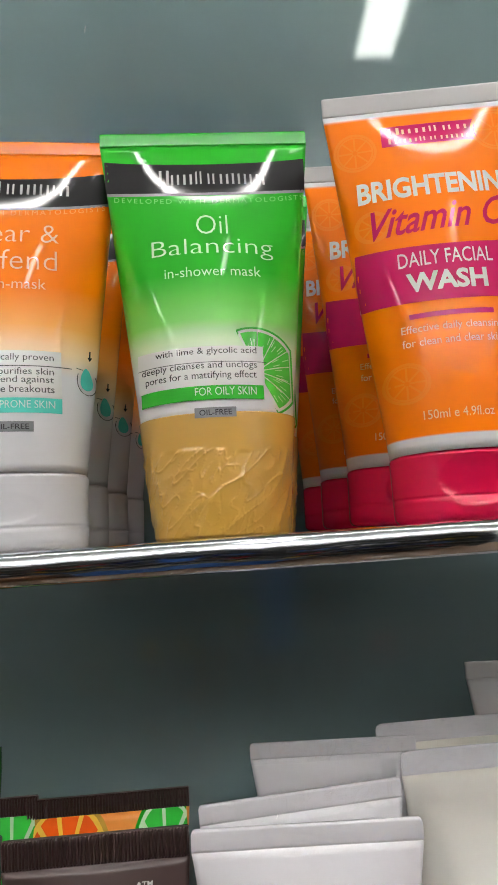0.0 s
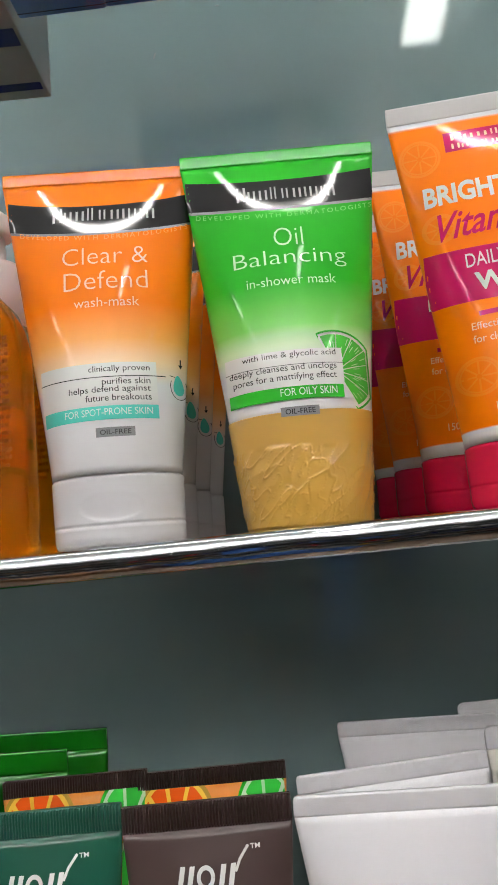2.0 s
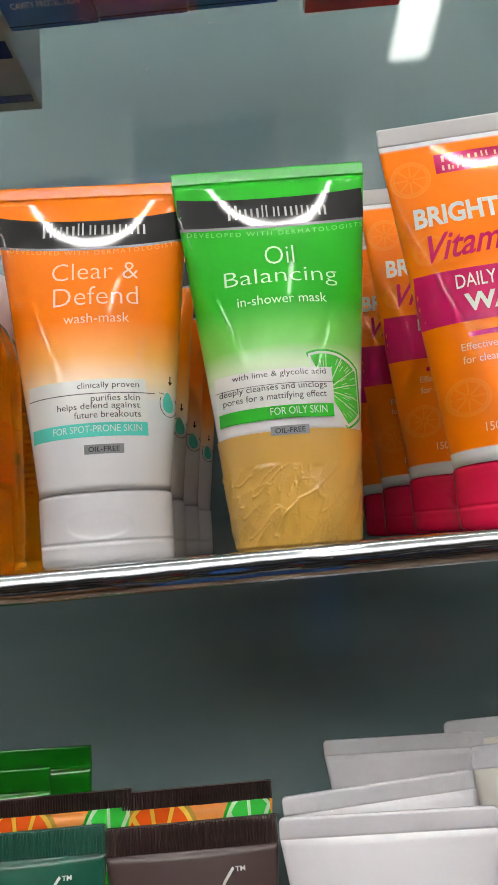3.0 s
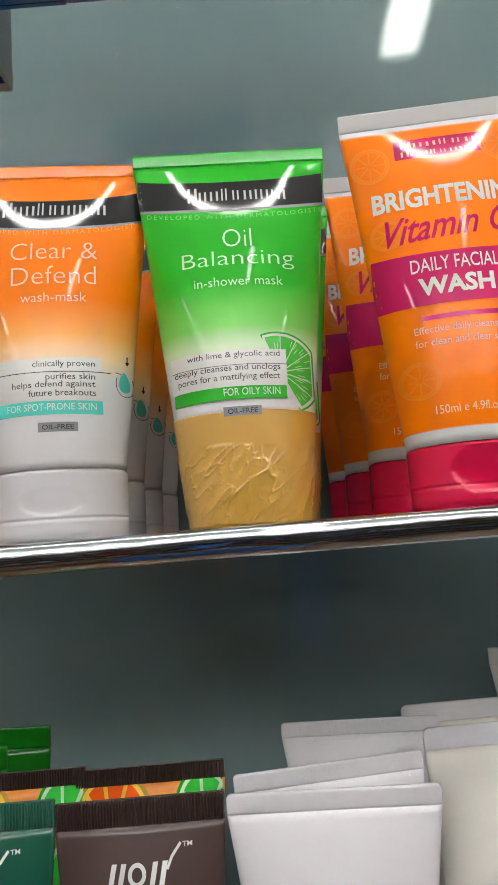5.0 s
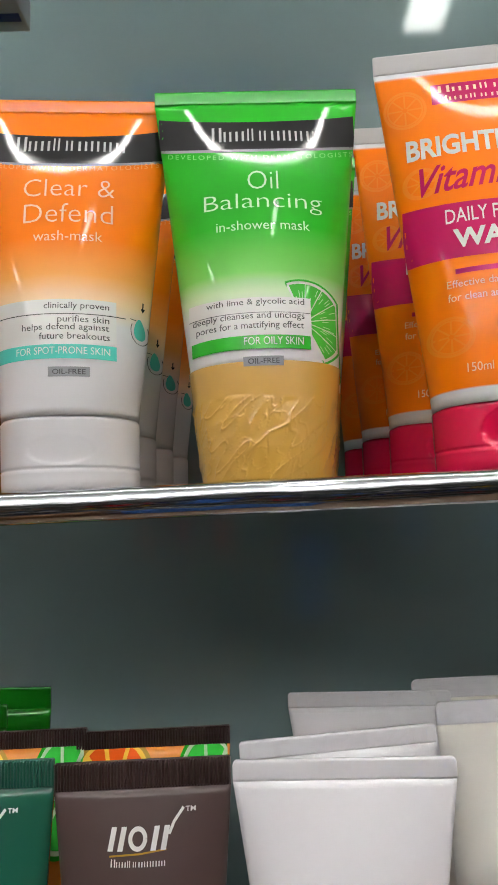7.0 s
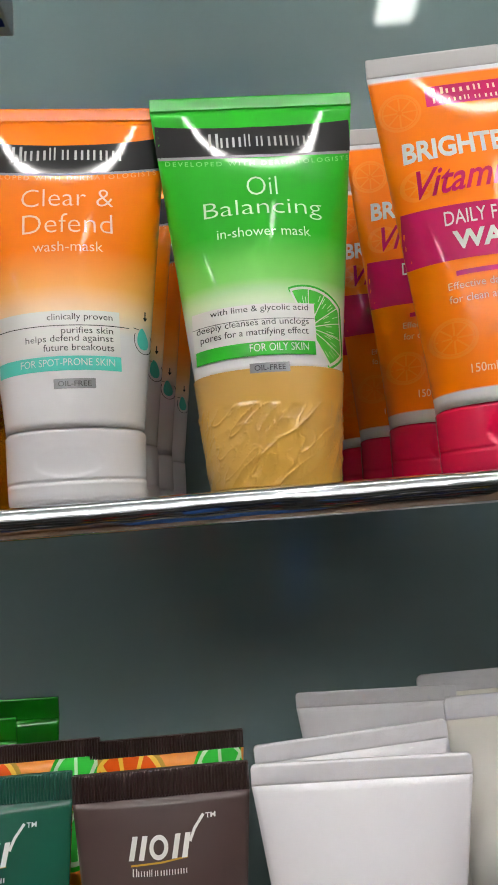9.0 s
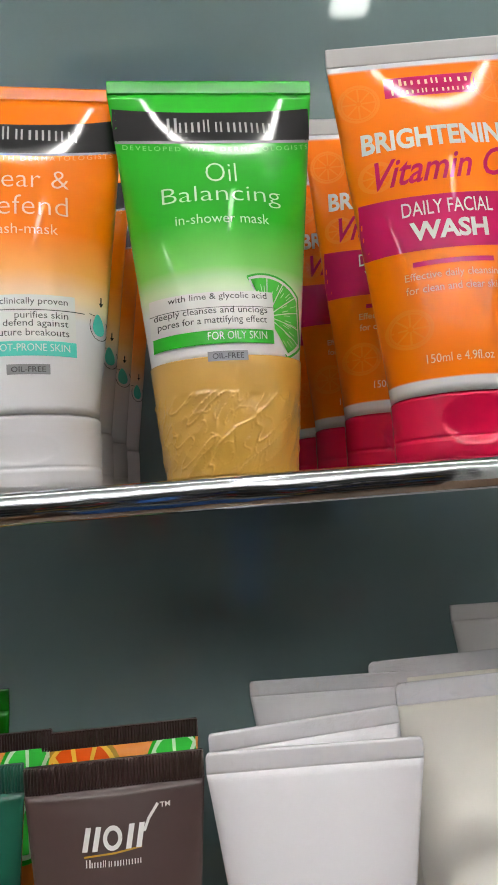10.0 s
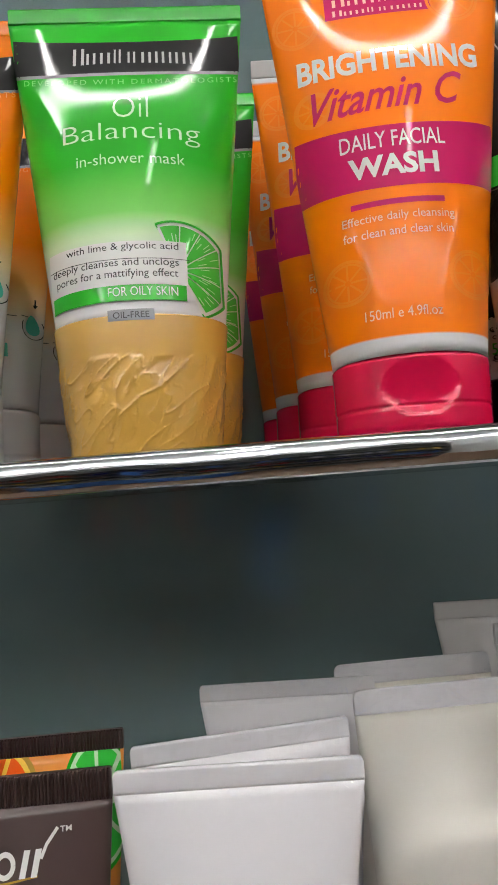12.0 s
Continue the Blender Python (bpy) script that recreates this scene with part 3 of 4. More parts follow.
def green_tube():
    T = dict(D=0.0458, W=0.0735, H=0.1448, cap=0.012, seal=0.0048, skew=-0.012, bulge=2.6)
    t = thing("shower_mask_tube", "green in-shower mask tube with a film-wrapped tan base", "tube", "green shower-mask tubes")
    m = banded("green_print", T["H"], [(0.0, TAN), (0.0389, TAN), (0.0391, WHITE), (0.056, WHITE), (0.063, srgb(205, 232, 186)), (0.070, srgb(122, 204, 92)), (0.087, GREEN), (0.1448, GREEN)])
    part("body", body_mesh(T, 0.0385, T["H"] - T["seal"]), m, t)
    part("wrapped_base", wrapped_base(T), m_tanwrap, t, "tan base under crumpled clear film")
    part("seal", seal_mesh(T, 0.0007, 0.0001), m_green_seal, t, "crimped green end")
    part("black_band", curved_band(T, 0.1282, 0.0120, 0.0028), m_blackband, t, "glossy black printed band")
    part("silver_line", curved_band(T, 0.1219, 0.0011, 0.0030, 0.00013), i_silver, t, "thin silver printed line")
    wordmark(t, T, -0.0163, 0.0212, 0.1230, 0.1292)
    part("small_print", arched(T, "DEVELOPED WITH DERMATOLOGISTS", -0.0318, 0.0340, 0.1188, 0.0018, 0.0038, 1.35), i_softgreen, t)
    lines(t, T, i_palegreen, [("Oil", -0.0039, 0.0065, 0.1030, 0.1104, -0.012), ("Balancing", -0.0190, 0.0213, 0.0938, 0.1015, -0.012)])
    part("product_kind", lettering(T, "in-shower mask", -0.0149, 0.0165, 0.0873, 0.0909, -0.004), i_palegreen, t)
    part("white_field", bar(T, -0.0250, 0.0153, 0.0490, 0.0622, 0.00034), i_white, t)
    part("black_line", bar(T, -0.0250, 0.0160, 0.0567, 0.0569, 0.00039), i_black, t)
    lines(t, T, i_black, [("with lime & glycolic acid", -0.0187, 0.0131, 0.0590, 0.0618),
                         ("deeply cleanses and unclogs", -0.0236, 0.0130, 0.0540, 0.0570),
                         ("pores for a mattifying effect", -0.0224, 0.0127, 0.0506, 0.0537)], off=0.00042)
    part("green_band", bar(T, -0.0243, 0.0148, 0.0442, 0.0489, 0.00034), i_green, t)
    part("skin_type", lettering(T, "FOR OILY SKIN", -0.0066, 0.0124, 0.0456, 0.0483, -0.002, off=0.00042), i_white, t)
    part("foil_stamp", bar(T, -0.0071, 0.0058, 0.0384, 0.0417, 0.00016), i_silver, t, "silver foil stamp")
    part("stamp_words", lettering(T, "OIL-FREE", -0.0056, 0.0044, 0.0391, 0.0410, 0.008, off=0.00022), i_black, t)
    c, r, a0, a1 = (0.0130, 0.0536), 0.0150, -65, 113
    rim = arc(*c, r, a0, a1, 30)
    lime = part("lime_slice", fan(T, [p for p in rim if p[0] < 0.0262] + [(0.0131, 0.0536)], 0.00008, 14), i_white, t, "printed half slice of lime")
    cells = []
    for i in range(7):
        b0, b1 = a0 + 6 + i * 24.5, a0 + 6 + i * 24.5 + 20
        cells.append(fan(T, [(min(0.0245, x), z) for x, z in arc(*c, r * 0.915, b0 - 1.2, b1 + 2.0, 6)] + [(c[0] + 0.0009 * math.cos(math.radians((b0 + b1) / 2)), c[1] + 0.0009 * math.sin(math.radians((b0 + b1) / 2)))], 0.00022, 9))
    for cell in cells:
        part("lime_cell", cell, i_lime, lime)
    part("lime_rind", join(stroke(T, [(min(0.0252, x), z) for x, z in rim], 0.0007, 0.0003), stroke(T, [rim[0], rim[-1]], 0.0004, 0.0003)), i_green, lime)
    rng = random.Random(5)
    pulp = []
    for i in range(26):
        a, q = math.radians(a0 + 8 + i * 6.5 + rng.uniform(-1.5, 1.5)), rng.uniform(0.35, 0.7)
        pts = [(c[0] + r * k * math.cos(a), c[1] + r * k * math.sin(a)) for k in (q, q + 0.17)]
        if pts[1][0] < 0.0245:
            pulp.append(stroke(T, pts, 0.00022, 0.0003))
    part("pulp_lines", join(*pulp), i_palegreen, lime)
    return t, T


def vitamin_tube():
    T = dict(D=0.0462, W=0.0748, H=0.1560, cap=0.0228, seal=0.0070, skew=0.0, lift=-0.0011, bulge=2.05)
    t = thing("face_wash_tube", "orange vitamin face wash tube with a crimson cap", "tube", "orange face wash tubes")
    m = banded("vitamin_print", T["H"], [(0.0, WHITE), (0.0277, WHITE), (0.0279, VITAMIN), (0.1462, VITAMIN), (0.1464, WHITE), (0.1560, WHITE)], coat=0.45)
    part("body", body_mesh(T, T["cap"], T["H"] - T["seal"]), m, t)
    part("seal", seal_mesh(T, 0.0007, 0.0001), m_grey_seal, t, "pale grey crimped end")
    part("cap", cap_mesh(T["D"], T["cap"], 0.0085, (0.0138, 0.0104, 0.0078, 0.0034)), m_pink, t, "crimson flip-top cap")
    box_ = part("brand_box", bar(T, -0.0176, 0.0148, 0.1350, 0.1432), i_magenta, t, "magenta printed box")
    wordmark(box_, T, -0.0155, 0.0130, 0.1396, 0.1424, 6, ink=i_pinkish)
    wordmark(box_, T, -0.0155, 0.0130, 0.1360, 0.1382, 8, ink=i_pinkish)
    part("product_name", lettering(T, "BRIGHTENING", -0.0275, 0.0268, 0.1140, 0.1222, 0.034), i_white, t)
    part("script_name", lettering(T, "Vitamin C", -0.0238, 0.0210, 0.1005, 0.1115, 0.012, 0.42, 0.04), i_magenta, t)
    part("magenta_band", curved_band(T, 0.0857, 0.0205, 0.0012), i_magenta, t, "magenta printed band")
    part("product_kind", lettering(T, "DAILY FACIAL", -0.0168, 0.0133, 0.0874, 0.0929, 0.004), i_white, t)
    part("product_word", lettering(T, "WASH", -0.0149, 0.0106, 0.0780, 0.0851, 0.036), i_white, t)
    part("magenta_bar", bar(T, -0.0151, 0.0112, 0.0686, 0.0704), i_magenta, t)
    lines(t, T, i_pinkish, [("Effective daily cleansing", -0.0178, 0.0136, 0.0630, 0.0665),
                         ("for clean and clear skin", -0.0178, 0.0128, 0.0590, 0.0618)])
    part("volume", lettering(T, "150ml e 4.9fl.oz", -0.0136, 0.0074, 0.0342, 0.0372), i_pinkish, t)
    part("fruit_print", citrus(T, -0.0175, 0.0470, 0.0065), i_pale, t, "faint printed orange slice")
    part("fruit_print", citrus(T, 0.0178, 0.0465, 0.0070), i_pale, t, "faint printed orange slice")
    part("fruit_print", citrus(T, 0.0215, 0.1385, 0.0078), i_pale, t, "faint printed orange slice")
    part("fruit_print", citrus(T, -0.0270, 0.1345, 0.0070), i_pale, t, "faint printed orange slice")
    part("fruit_print", citrus(T, -0.0235, 0.1050, 0.0055), i_pale, t, "faint printed orange slice")
    return t, T


def charcoal_tube():
    T = dict(D=0.0470, W=0.0722, H=0.1548, cap=0.0222, seal=0.0070, skew=0.0, lift=-0.0022, bulge=2.05)
    t = thing("cleanser_tube", "black charcoal cleanser tube with a black cap", "tube", "black cleanser tubes")
    dark = (0.014, 0.014, 0.015)
    m = banded("charcoal_print", T["H"], [(0.0, srgb(226, 214, 210)), (0.0755, srgb(226, 214, 210)), (0.0757, dark), (0.1446, dark), (0.1448, WHITE), (0.1548, WHITE)])
    part("body", body_mesh(T, T["cap"], T["H"] - T["seal"]), m, t)
    part("seal", seal_mesh(T, 0.0007, 0.0001), m_grey_seal, t, "pale grey crimped end")
    part("cap", cap_mesh(T["D"], T["cap"], 0.0085, (0.0138, 0.0104, 0.0078, 0.0034)), m_black, t, "black flip-top cap")
    box_ = part("brand_box", bar(T, -0.0142, 0.0161, 0.1348, 0.1433), i_neon, t, "green printed box")
    wordmark(box_, T, -0.0115, 0.0130, 0.1394, 0.1424, 6, ink=i_palegreen)
    wordmark(box_, T, -0.0115, 0.0130, 0.1358, 0.1380, 8, ink=i_palegreen)
    part("product_line", lettering(T, "With Activated", -0.0200, 0.0084, 0.1252, 0.1286), i_white, t)
    part("product_name", lettering(T, "Charcoal", -0.0188, 0.0246, 0.1140, 0.1233, 0.002), i_white, t)
    part("rule", bar(T, -0.0187, 0.0265, 0.1122, 0.1124), i_grey, t)
    lines(t, T, i_white, [("Helps remove impurities and", -0.0160, 0.0218, 0.1056, 0.1086),
                         ("excess oil", -0.0162, -0.0044, 0.1010, 0.1036),
                         ("Leaves skin feeling cleansed", -0.0163, 0.0212, 0.0958, 0.0990),
                         ("and refreshed", -0.0163, 0.0015, 0.0916, 0.0942)])
    for x, z in ((-0.0179, 0.1066), (-0.0177, 0.0968)):
        part("bullet", fan(T, arc(x, z, 0.0010, 0, 360, 12)[:-1], 0.00025), i_neon, t)
    part("green_band", curved_band(T, 0.0845, 0.0098, -0.0015), i_neon, t, "green printed band")
    part("product_kind", lettering(T, "DETOX CLEANSER", -0.0165, 0.0218, 0.0820, 0.0864, 0.006, 0, 0.03), i_white, t)
    edge = [(-1.0, 0.0505), (-0.62, 0.0525), (-0.5, 0.0478), (-0.36, 0.0472), (-0.2, 0.0492), (0.0, 0.0520), (0.26, 0.0590), (0.33, 0.0680), (0.26, 0.0755)]

    def rock(u):
        x = -0.0262 + 0.0355 * u
        lows = [e[1] for e in edge]
        q = min(6.999, u * 7)
        i = int(q)
        z = lows[i] + (lows[i + 1] - lows[i]) * (q - i) + 0.0007 * noise.noise(Vector((u * 30, 1, 1)))
        return x, z, 0.0789
    part("charcoal_lump", patch(T, rock, 0.00014, 60, 10), i_char, t, "printed lump of black charcoal")
    rng = random.Random(4)
    rings = []
    for _ in range(520):
        x, z, r = rng.uniform(-0.0215, 0.0225), rng.uniform(0.0275, 0.074), rng.choice((0.0002, 0.0002, 0.0003, 0.0003, 0.0004, 0.0005, 0.0006, 0.0009))
        if (z > 0.0485 and x < 0.0100) or (0.0326 < z < 0.0382 and -0.0144 < x < 0.0142):
            continue
        rings.append(stroke(T, arc(x, z, r, rng.uniform(0, 90), rng.uniform(250, 360), 8), 0.0003, 0.00018))
    part("droplets", join(*rings), i_black, t, "printed water droplets")
    part("volume", lettering(T, "150ml e 4.9fl.oz", -0.0138, 0.0135, 0.0332, 0.0376), i_neon, t)
    return t, T


def film_wrap(T, seed=0.0, n=70, rows=44):
    """Thin clear film over the upper face and round the seal, with crumpled folds."""
    v, f = [], []
    z0, z1 = T["H"] - 0.0085, T["H"] + 0.0004
    for j in range(rows + 1):
        z = z0 + (z1 - z0) * j / rows
        for i in range(n + 1):
            th = (-0.5 + i / n) * math.pi * 0.995
            x, y, zz = tube_point(T, -1, th, min(z, T["H"] - T["seal"]))
            q = Vector((x * 100 + seed, z * 130, seed * 1.7))
            k = max(0.0, (z - z0) / (z1 - z0))
            fold = (1 - abs(noise.noise(q))) ** 12 + 0.5 * (1 - abs(noise.noise(q * 2.3))) ** 12
            v.append((x, y - 0.0005 - k * (0.0024 * fold + 0.0004 * noise.noise(q * 3)) * max(0.15, math.cos(th)), z + T.get("skew", 0) * x))
    for j in range(rows):
        for i in range(n):
            a = j * (n + 1) + i
            f.append((a, a + 1, a + n + 2, a + n + 1))
    return v, f


def plain_tube(name, label, group, T, m_body, m_seal, m_cap, pitch=0.0007, depth=0.0001):
    t = thing(name, label, "tube", group)
    part("body", body_mesh(T, T["cap"], T["H"] - T["seal"]), m_body, t)
    part("seal", seal_mesh(T, pitch, depth), m_seal, t, smooth=depth < 0.0002)
    part("cap", cap_mesh(T["D"], T["cap"], 0.009), m_cap, t)
    return t, T


def rest(x):
    """The height of the sloping middle shelf at x."""
    return SHELF + x * math.tan(math.radians(SLOPE))


def stand(t, x, y, z, yaw=0, lean=0, tip=0):
    t.matrix_basis = pose(x, y, z, lean, tip, yaw)


wash_mask, T_O = orange_tube()
stand(wash_mask, -0.0768, 0.2455, rest(-0.0768), 7)
for x, y, yaw in ((-0.0800, 0.297, 4), (-0.0800, 0.345, -1), (-0.079, 0.392, 3)):
    copy_thing(wash_mask, pose(x, y, rest(x), 0, 0, yaw))
shower_mask, T_G = green_tube()
stand(shower_mask, -0.0085, 0.2465, SHELF, 2.5)
copy_thing(shower_mask, pose(-0.004, 0.298, SHELF, 0, 0, 2))
face_wash, T_V = vitamin_tube()
stand(face_wash, 0.0725, 0.2465, rest(0.0725), -5)
for x, y, yaw in ((0.0645, 0.300, -3), (0.0580, 0.346, -2), (0.0530, 0.391, 0)):
    copy_thing(face_wash, pose(x, y, rest(x) + 0.0006, 0, 2.0, yaw))
cleanser, T_C = charcoal_tube()
stand(cleanser, 0.1292, 0.2543, rest(0.1292) + 0.0003, -4)
copy_thing(cleanser, pose(0.125, 0.306, rest(0.125), 0, 0, -2))
copy_thing(cleanser, pose(0.186, 0.270, rest(0.186), 0, 0, -6))

# lower shelf
T_W = dict(D=0.042, W=0.0725, H=0.161, cap=0.02, seal=0.0062, skew=0.0, round=0.0016, flare=1.3)
white_tube, _ = plain_tube("white_tube", "white tube wrapped in clear film", "white wrapped tubes", T_W, m_film, m_film, m_white)
part("film_wrap", film_wrap(T_W, 1.3), m_wrap, white_tube, "crumpled clear film").visible_shadow = False
stand(white_tube, 0.0130, 0.243, LOW)
copy_thing(white_tube, pose(0.0215, 0.274, LOW, 0, -3, 5))
copy_thing(white_tube, pose(0.0315, 0.336, LOW, 0, 0, -1))
T_K = dict(D=0.055, W=0.067, H=0.161, cap=0.02, seal=0.0085, skew=0.03, round=0.003)
cream_tube, _ = plain_tube("cream_tube", "cream tube in clear film with a red label", "cream wrapped tubes", T_K, m_cream, m_film, m_white)
field = part("red_label", bar(T_K, -0.0060, 0.0242, 0.045, 0.0795, 0.0003, -0.07), i_red, cream_tube, "red printed label")
part("label_words", lettering(T_K, "Salicylic", 0.0010, 0.0202, 0.0685, 0.0765, -0.006, 0, -0.08, 1.0, 0.0006), i_pinkish, field)
part("film_wrap", film_wrap(T_K, 4.1), m_wrap, cream_tube, "crumpled clear film").visible_shadow = False
stand(cream_tube, 0.088, 0.277, LOW + 0.006, 0, -9)
copy_thing(cream_tube, pose(0.086, 0.325, LOW + 0.005, -8))
T_M = dict(D=0.042, W=0.074, H=0.180, cap=0.02, seal=0.008, skew=0.0, flare=1.5)
matte_tube, _ = plain_tube("tall_white_tube", "tall plain white tube", "tall white tubes", T_M, m_matte, m_matte, m_white)
stand(matte_tube, 0.1405, 0.252, LOW)
copy_thing(matte_tube, pose(0.154, 0.330, LOW, 0, 0, 2))
copy_thing(matte_tube, pose(0.146, 0.394, LOW, 0, 0, -2))
copy_thing(matte_tube, pose(0.206, 0.372, LOW, 0, 0, 3))
T_B = dict(D=0.038, W=0.059, H=0.161, cap=0.02, seal=0.0085, skew=0.03)
vinegar, _ = plain_tube("vinegar_tube", "dark brown tube with a ridged end", "brown tubes", T_B, m_brown, m_brown_seal, m_black, 0.00105, 0.0008)
stand(vinegar, -0.0535, 0.245, LOW)
def shop_mark(t, T, ink):
    """The maker's mark as plain strokes: slanted bars, a ring, a long tick, a gold underline and a row of small bars."""
    for x in (-0.0098, -0.0066, 0.0040, 0.0072):
        slant = [(x + 0.0017 * u - lean, z) for lean, z in ((0.0006, 0.1360), (-0.0006, 0.1424)) for u in (0, 1)]
        part("brand_bar", ([on_face(T, *p, 0.0003) for p in slant], [(0, 1, 3, 2)]), i_white, t)
    part("brand_ring", stroke(T, arc(-0.0007, 0.1392, 0.0024, 0, 360, 24, 1.1), 0.0013, 0.0003), i_white, t)
    part("brand_tick", stroke(T, [(0.0093, 0.1400), (0.0108, 0.1432), (0.0138, 0.1468)], 0.0009, 0.0002), i_white, t)
    part("gold_underline", stroke(T, [(-0.0098, 0.1346), (0.0, 0.1352), (0.0085, 0.1361)], 0.0005, 0.0002), i_gold, t)
    wordmark(t, T, -0.0094, 0.0086, 0.1318, 0.1339, 10, ink=i_white)
    part("trade_mark", lettering(T, "TM", 0.0145, 0.0178, 0.1456, 0.1470, 0.02), i_white, t)


shop_mark(vinegar, T_B, i_white)
part("product_name", lettering(T_B, "APPLE CIDER VINEGAR", -0.0219, 0.0201, 0.1195, 0.1230, 0.0), i_gold, vinegar)
part("flask_print", bar(T_B, 0.0205, 0.0226, 0.112, 0.1215, 0.0003), i_gold, vinegar)
T_F = dict(T_B, seal=0.0062)
fruit, _ = plain_tube("fruit_tube", "dark brown ended tube with printed citrus slices", "citrus tubes", T_F, m_citrus, m_brown_seal, m_black, 0.00105, 0.0008)


def printed_slice(name, cx, cz, rx, rz, wedges, rind, flesh, pale, label):
    """A cut fruit in print: rind, pale ring and wedges of flesh."""
    def at(k, a):
        return max(-0.0282, min(0.0282, cx + k * rx * math.cos(math.radians(a)))), min(0.1546, cz + k * rz * math.sin(math.radians(a)))
    disc = part(name, fan(T_F, [at(1.0, a) for a in range(0, 360, 6)], 0.0002, 8), rind, fruit, label)
    part("pith", fan(T_F, [at(0.92, a) for a in range(0, 360, 6)], 0.0003, 8), pale, disc)
    step = 360 / wedges
    for i in range(wedges):
        b = i * step + 7
        part("wedge", fan(T_F, [at(0.84, b + (step - 7) * k / 6) for k in range(7)] + [at(0.1, b + step / 2 - 3)], 0.0004, 5), flesh, disc)


printed_slice("orange_slice", -0.0145, 0.1375, 0.0172, 0.0235, 11, i_gold, i_orange, i_yellow, "printed orange slice")
printed_slice("lime_slice", 0.0205, 0.1385, 0.0125, 0.0215, 8, i_green, i_neon, i_palegreen, "printed lime slice")
stand(fruit, -0.0565, 0.282, LOW)
copy_thing(fruit, pose(-0.1115, 0.282, LOW))
tea, _ = plain_tube("tea_tube", "deep green tube with a ridged end", "deep green tubes", T_B, m_deep, m_deep_seal, m_black, 0.00105, 0.0008)
stand(tea, -0.1125, 0.245, LOW)
shop_mark(tea, T_B, i_white)
part("product_name", lettering(T_B, "Green Tea", -0.0200, 0.0180, 0.1190, 0.1275, -0.004, 0.3), i_neon, tea)
T_L = dict(D=0.036, W=0.052, H=0.167, cap=0.02, seal=0.009, skew=0.0)
leaf, _ = plain_tube("bright_green_tube", "bright green glossy tube", "bright green tubes", T_L, m_leaf, m_leaf, m_black)
stand(leaf, -0.138, 0.332, LOW)
copy_thing(leaf, pose(-0.149, 0.306, LOW - 0.002, 0, 0, 4))
copy_thing(leaf, pose(-0.169, 0.278, LOW - 0.004, 0, 0, 4))


# ---- pump bottles ----
def pump_bottle():
    t = thing("pump_bottle", "amber liquid soap bottle with a pale pump", "bottle", "amber pump bottles")

    def ring(w, d, z, n=48):
        out = []
        for i in range(n):
            a = 2 * math.pi * i / n
            c, q = math.cos(a), math.sin(a)
            out.append((w * math.copysign(abs(c) ** 0.55, c), d * math.copysign(abs(q) ** 0.7, q), z))
        return out
    prof = [(0.024, 0.015, 0), (0.0275, 0.018, 0.0012), (0.029, 0.0195, 0.004), (0.0285, 0.019, 0.010), (0.029, 0.0195, 0.014), (0.029, 0.0195, 0.070), (0.0288, 0.019, 0.080),
            (0.0275, 0.018, 0.088), (0.0245, 0.0165, 0.095), (0.0195, 0.0145, 0.101), (0.0150, 0.0125, 0.1045), (0.0125, 0.0120, 0.1065)]
    part("bottle", loft([ring(*p) for p in prof]), m_amber, t, "amber bottle full of clear gel")
    collar = part("collar", lathe([(0.0135, 0.1055), (0.0142, 0.107), (0.0140, 0.120), (0.0136, 0.132), (0.0118, 0.135), (0.006, 0.1355), (0.0055, 0.150)], 32), m_pump, t, "pale pink ribbed collar")
    part("pump_head", join(lathe([(0.009, 0.149), (0.0098, 0.151), (0.0095, 0.158), (0.006, 0.161)], 28), box(-0.004, 0.016, -0.0045, 0.0045, 0.1515, 0.1575, 0.0015)), m_pump, t, "pale pump nozzle")
    part("front_label", box(-0.0235, 0.0182, -0.0199, -0.0196, 0.0395, 0.0640), i_red, t, "red printed label", smooth=False)
    part("label_edge", box(-0.0235, 0.0182, -0.02, -0.0197, 0.0365, 0.0392), i_blue, t, "blue printed label edge", smooth=False)
    lines = []
    rng = random.Random(8)
    for i in range(17):
        z = 0.0330 + i * 0.0029
        x = 0.0192
        while x < 0.0262:
            w = rng.uniform(0.0006, 0.002)
            lines.append(box(x, min(x + w, 0.0268), -0.0178 + 0.0, -0.0176, z, z + 0.0012))
            x += w + 0.0005
    part("small_print", join(*lines), i_amberprint, t, "dark small print bars", smooth=False)
    return t


bottle = pump_bottle()
stand(bottle, -0.1388, 0.247, rest(-0.1388), 4)
copy_thing(bottle, pose(-0.1430, 0.298, rest(-0.143), 0, 0, 2))


# ---- boxes on the shelf above ----
def carton(name, label, group, w, d, h, mat, edge=0.0006):
    t = thing(name, label, "box", group)
    part("carton", box(-w / 2, w / 2, -d / 2, d / 2, 0, h, edge), mat, t, smooth=False)
    return t


def under(name, x0, x1, y0, y1, mat, parent, label="", lift=0.0003):
    """A printed field on a carton's underside."""
    return part(name, box(x0, x1, y0, y1, -lift, -lift + 0.0002), mat, parent, label, smooth=False)


def under_words(body, x0, x1, y0, y1, lift=0.0006):
    """Words on the underside, read from below."""
    v, f = glyphs(body)
    ax, bx = min(p[0] for p in v), max(p[0] for p in v)
    ay, by = min(p[1] for p in v), max(p[1] for p in v)
    return [(x0 + (x1 - x0) * (p[0] - ax) / (bx - ax), y1 + (y0 - y1) * (p[1] - ay) / (by - ay), -lift) for p in v], f


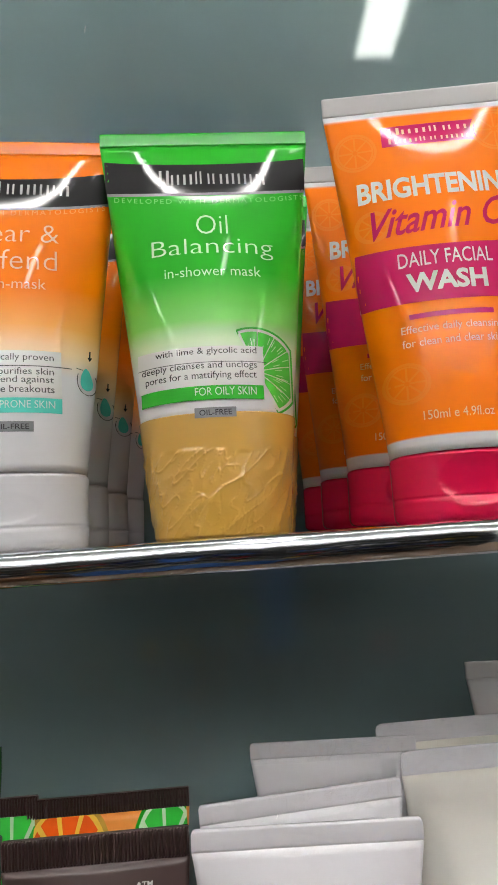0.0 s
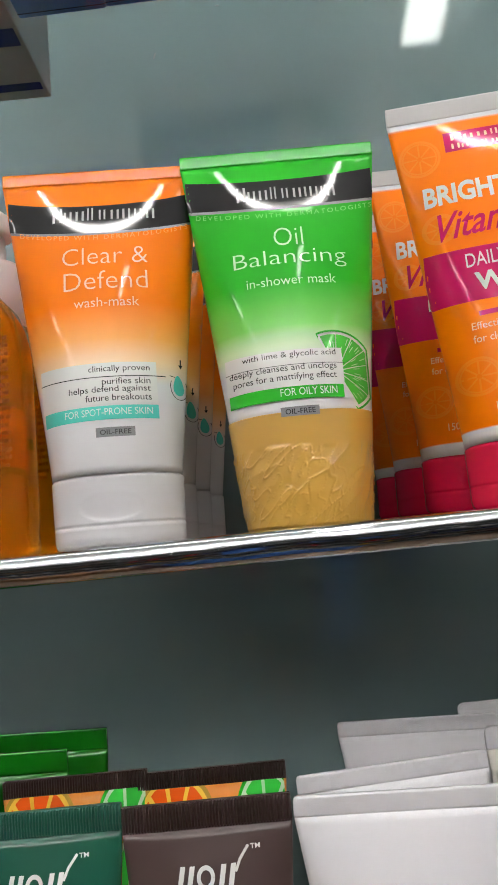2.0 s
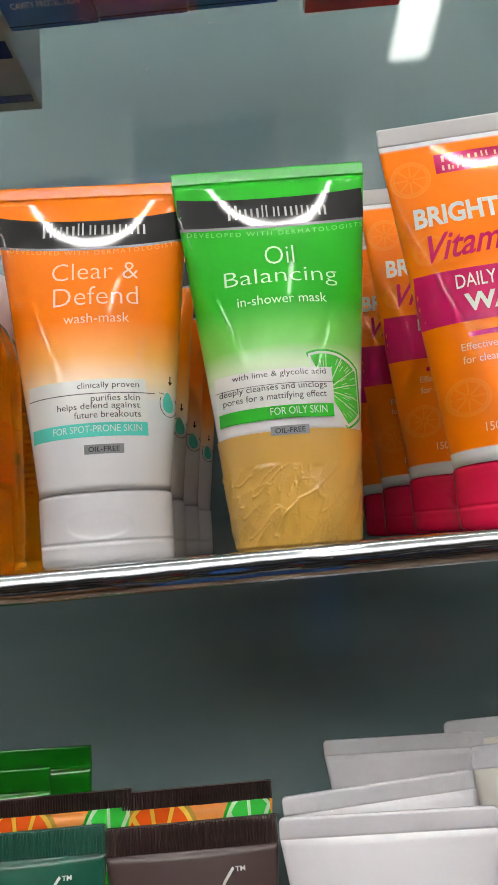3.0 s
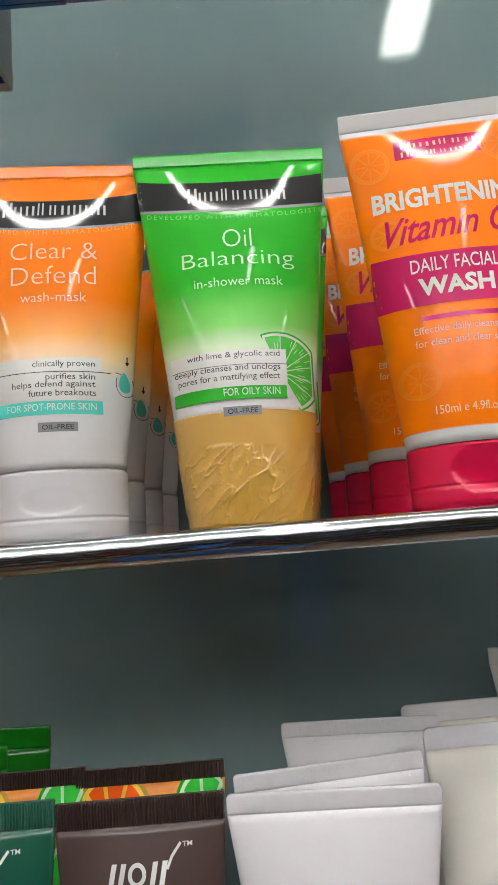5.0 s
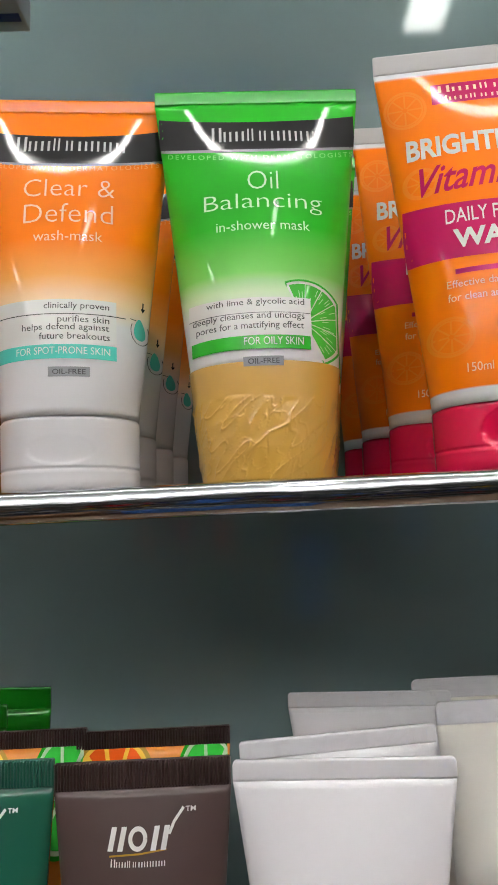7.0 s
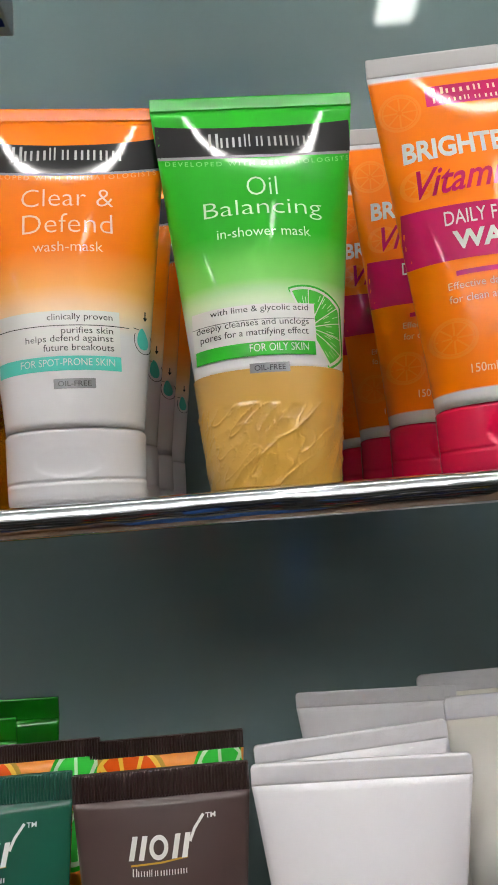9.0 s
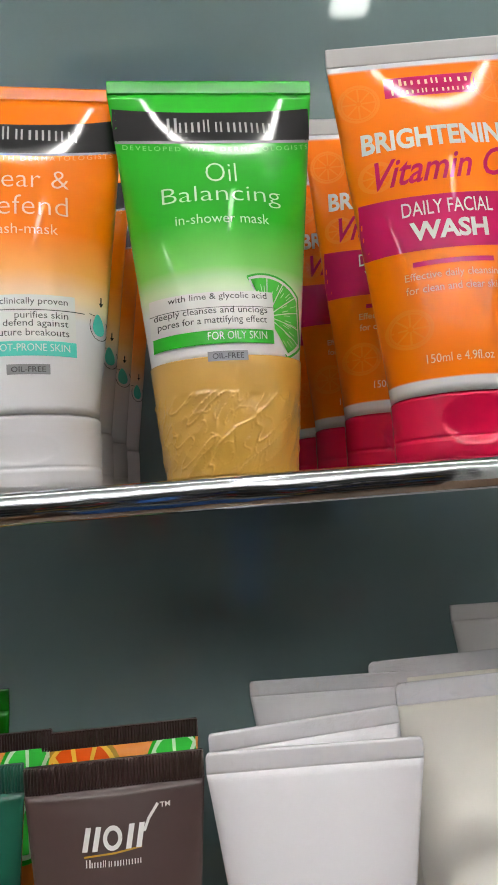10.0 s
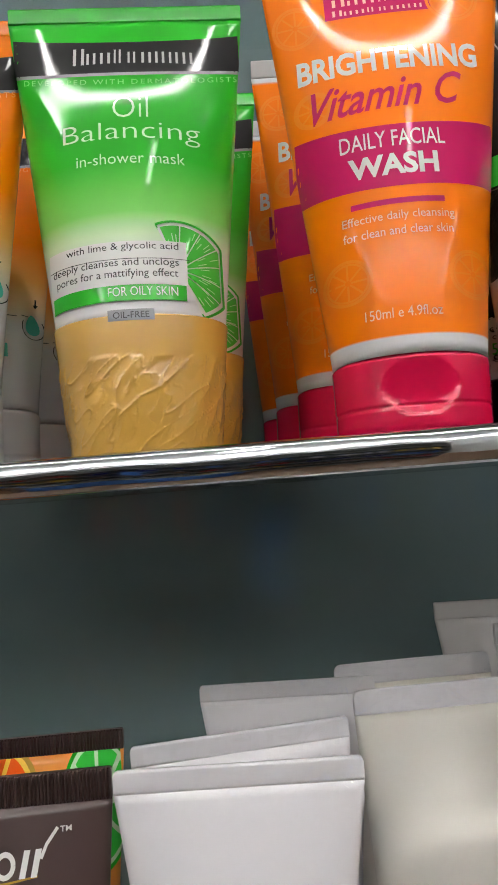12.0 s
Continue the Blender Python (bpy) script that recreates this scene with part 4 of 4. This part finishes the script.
TOP = HIGH + 0.0062
paste = carton("toothpaste_box", "navy toothpaste carton with a red and white mark", "toothpaste cartons", 0.0402, 0.037, 0.12, m_navy)
under("flap_line", -0.0200, 0.0200, 0.0150, 0.0154, i_darkblue, paste)
m = under("brand_disc", -0.014, -0.004, -0.010, -0.001, i_redorange, paste, "red printed disc")
under("brand_bars", -0.002, 0.013, -0.008, -0.003, i_white, paste, "white printed brand bars")
under("brand_flash", -0.004, 0.008, -0.013, -0.0095, i_redorange, paste)
part("product_kind", under_words("CAVITY PROTECTION", -0.0150, 0.0150, 0.0010, 0.0045), i_white, paste)
paste.matrix_basis = pose(-0.0977, 0.2615, TOP, 0, 0, 1)
for x in (-0.0571, -0.0164):
    copy_thing(paste, pose(x, 0.2615, TOP, 0, 0, 1))
stripes = carton("striped_box", "white carton with navy stripes underneath", "striped cartons", 0.085, 0.096, 0.05, m_card)
under("stripe", -0.0425, 0.0405, 0.034, 0.040, i_blue, stripes, "navy printed stripe")
under("stripe", -0.0425, 0.0405, -0.006, 0.006, i_blue, stripes, "navy printed stripe")
stripes.matrix_basis = pose(-0.1640, 0.288, TOP, 0, 0, 3)
redbox = carton("cream_box", "cream carton with a red band", "cream cartons", 0.0440, 0.045, 0.11, m_cream_card)
under("red_band", -0.0215, 0.0215, 0.0110, 0.0222, i_red, redbox, "red printed band")
under("red_oval", -0.012, 0.012, -0.020, -0.008, i_red, redbox)
redbox.matrix_basis = pose(0.0375, 0.2670, TOP, 0, 0, 1.5)
darkbox = carton("dark_box", "dark grey carton at the shelf's end", "dark cartons", 0.05, 0.05, 0.10, m_side)
darkbox.matrix_basis = pose(0.1370, 0.2700, TOP)

# scratches on the underside of the glass above
for x, y, a, l in ((-0.0627, 0.3114, 112, 0.0045), (-0.028, 0.283, 10, 0.0016)):
    sc = tagged(part("scratch", box(-l / 2, l / 2, -0.00018, 0.00018, 0, 0.0001), i_grey, upper, "dark scratch on the glass", smooth=False))
    sc.matrix_basis = pose(x, y, HIGH - 0.0004, 0, 0, a)


# ---- across the aisle, seen in the panel and the chrome ----
def bottle_far(mat, cap):
    t = thing("shampoo_bottle", "bottle on the display across the aisle", "bottle", "bottles across the aisle")
    part("bottle", lathe([(0.026, 0), (0.030, 0.004), (0.030, 0.13), (0.024, 0.15), (0.012, 0.16)], 20, 1.0, 0.7), mat, t)
    part("cap", lathe([(0.013, 0.160), (0.013, 0.19), (0.011, 0.192)], 16), cap, t)
    return t


rack = thing("display_rack", "dark display rack with open shelves across the aisle", "rack")
part("back_board", box(-1.8, 1.8, -2.02, -2.0, 0, 1.95), m_rack, rack, smooth=False)
for z in (0.12, 0.48, 0.84, 1.20, 1.55):
    part("shelf_board", box(-1.8, 1.8, -1.995, -1.66, z, z + 0.025, 0.002), m_rackshelf, rack, smooth=False)
for x in (-1.82, -0.6, 0.6, 1.8):
    part("upright", box(x, x + 0.02, -2.0, -1.67, 0, 1.95), m_rack, rack, smooth=False)
stock = [bottle_far(a, b) for a, b in ((i_red, m_white), (i_blue, m_white), (i_skyblue, m_white), (m_matte, i_skyblue), (i_yellow, m_black), (m_wood, m_white))]
rng = random.Random(3)
k = 0
for z in (0.505, 0.865, 1.225):
    for i in range(26):
        x = -1.72 + i * 0.135
        if any(abs(x - u) < 0.05 for u in (-0.59, 0.61)):
            continue
        src = stock[(i // 4 + k) % 6]
        m4 = pose(x + rng.uniform(-0.01, 0.01), -1.76, z)
        if src.matrix_basis.translation.length < 0.001:
            src.matrix_basis = m4
        else:
            copy_thing(src, m4)
    k += 2
bin_ = thing("display_bin", "blue floor display bin across the aisle", "bin")
part("bin_body", box(-0.25, 0.45, -1.35, -0.95, 0.0, 0.72, 0.01), i_skyblue, bin_, smooth=False)
part("bin_rim", box(-0.27, 0.47, -1.37, -0.93, 0.72, 0.75, 0.005), m_rack, bin_, smooth=False)
crate = thing("wooden_crate", "brown wooden crate on the shop floor", "crate")
part("crate_body", box(-0.95, -0.35, -1.35, -0.95, 0.0, 0.62, 0.01), m_wood, crate, smooth=False)
sign = tagged(part("blue_sign", box(0.02, 0.14, -1.645, -1.64, 0.95, 1.27, 0.001), i_skyblue, None, "blue sign on the rack across the aisle", smooth=False), category="sign")
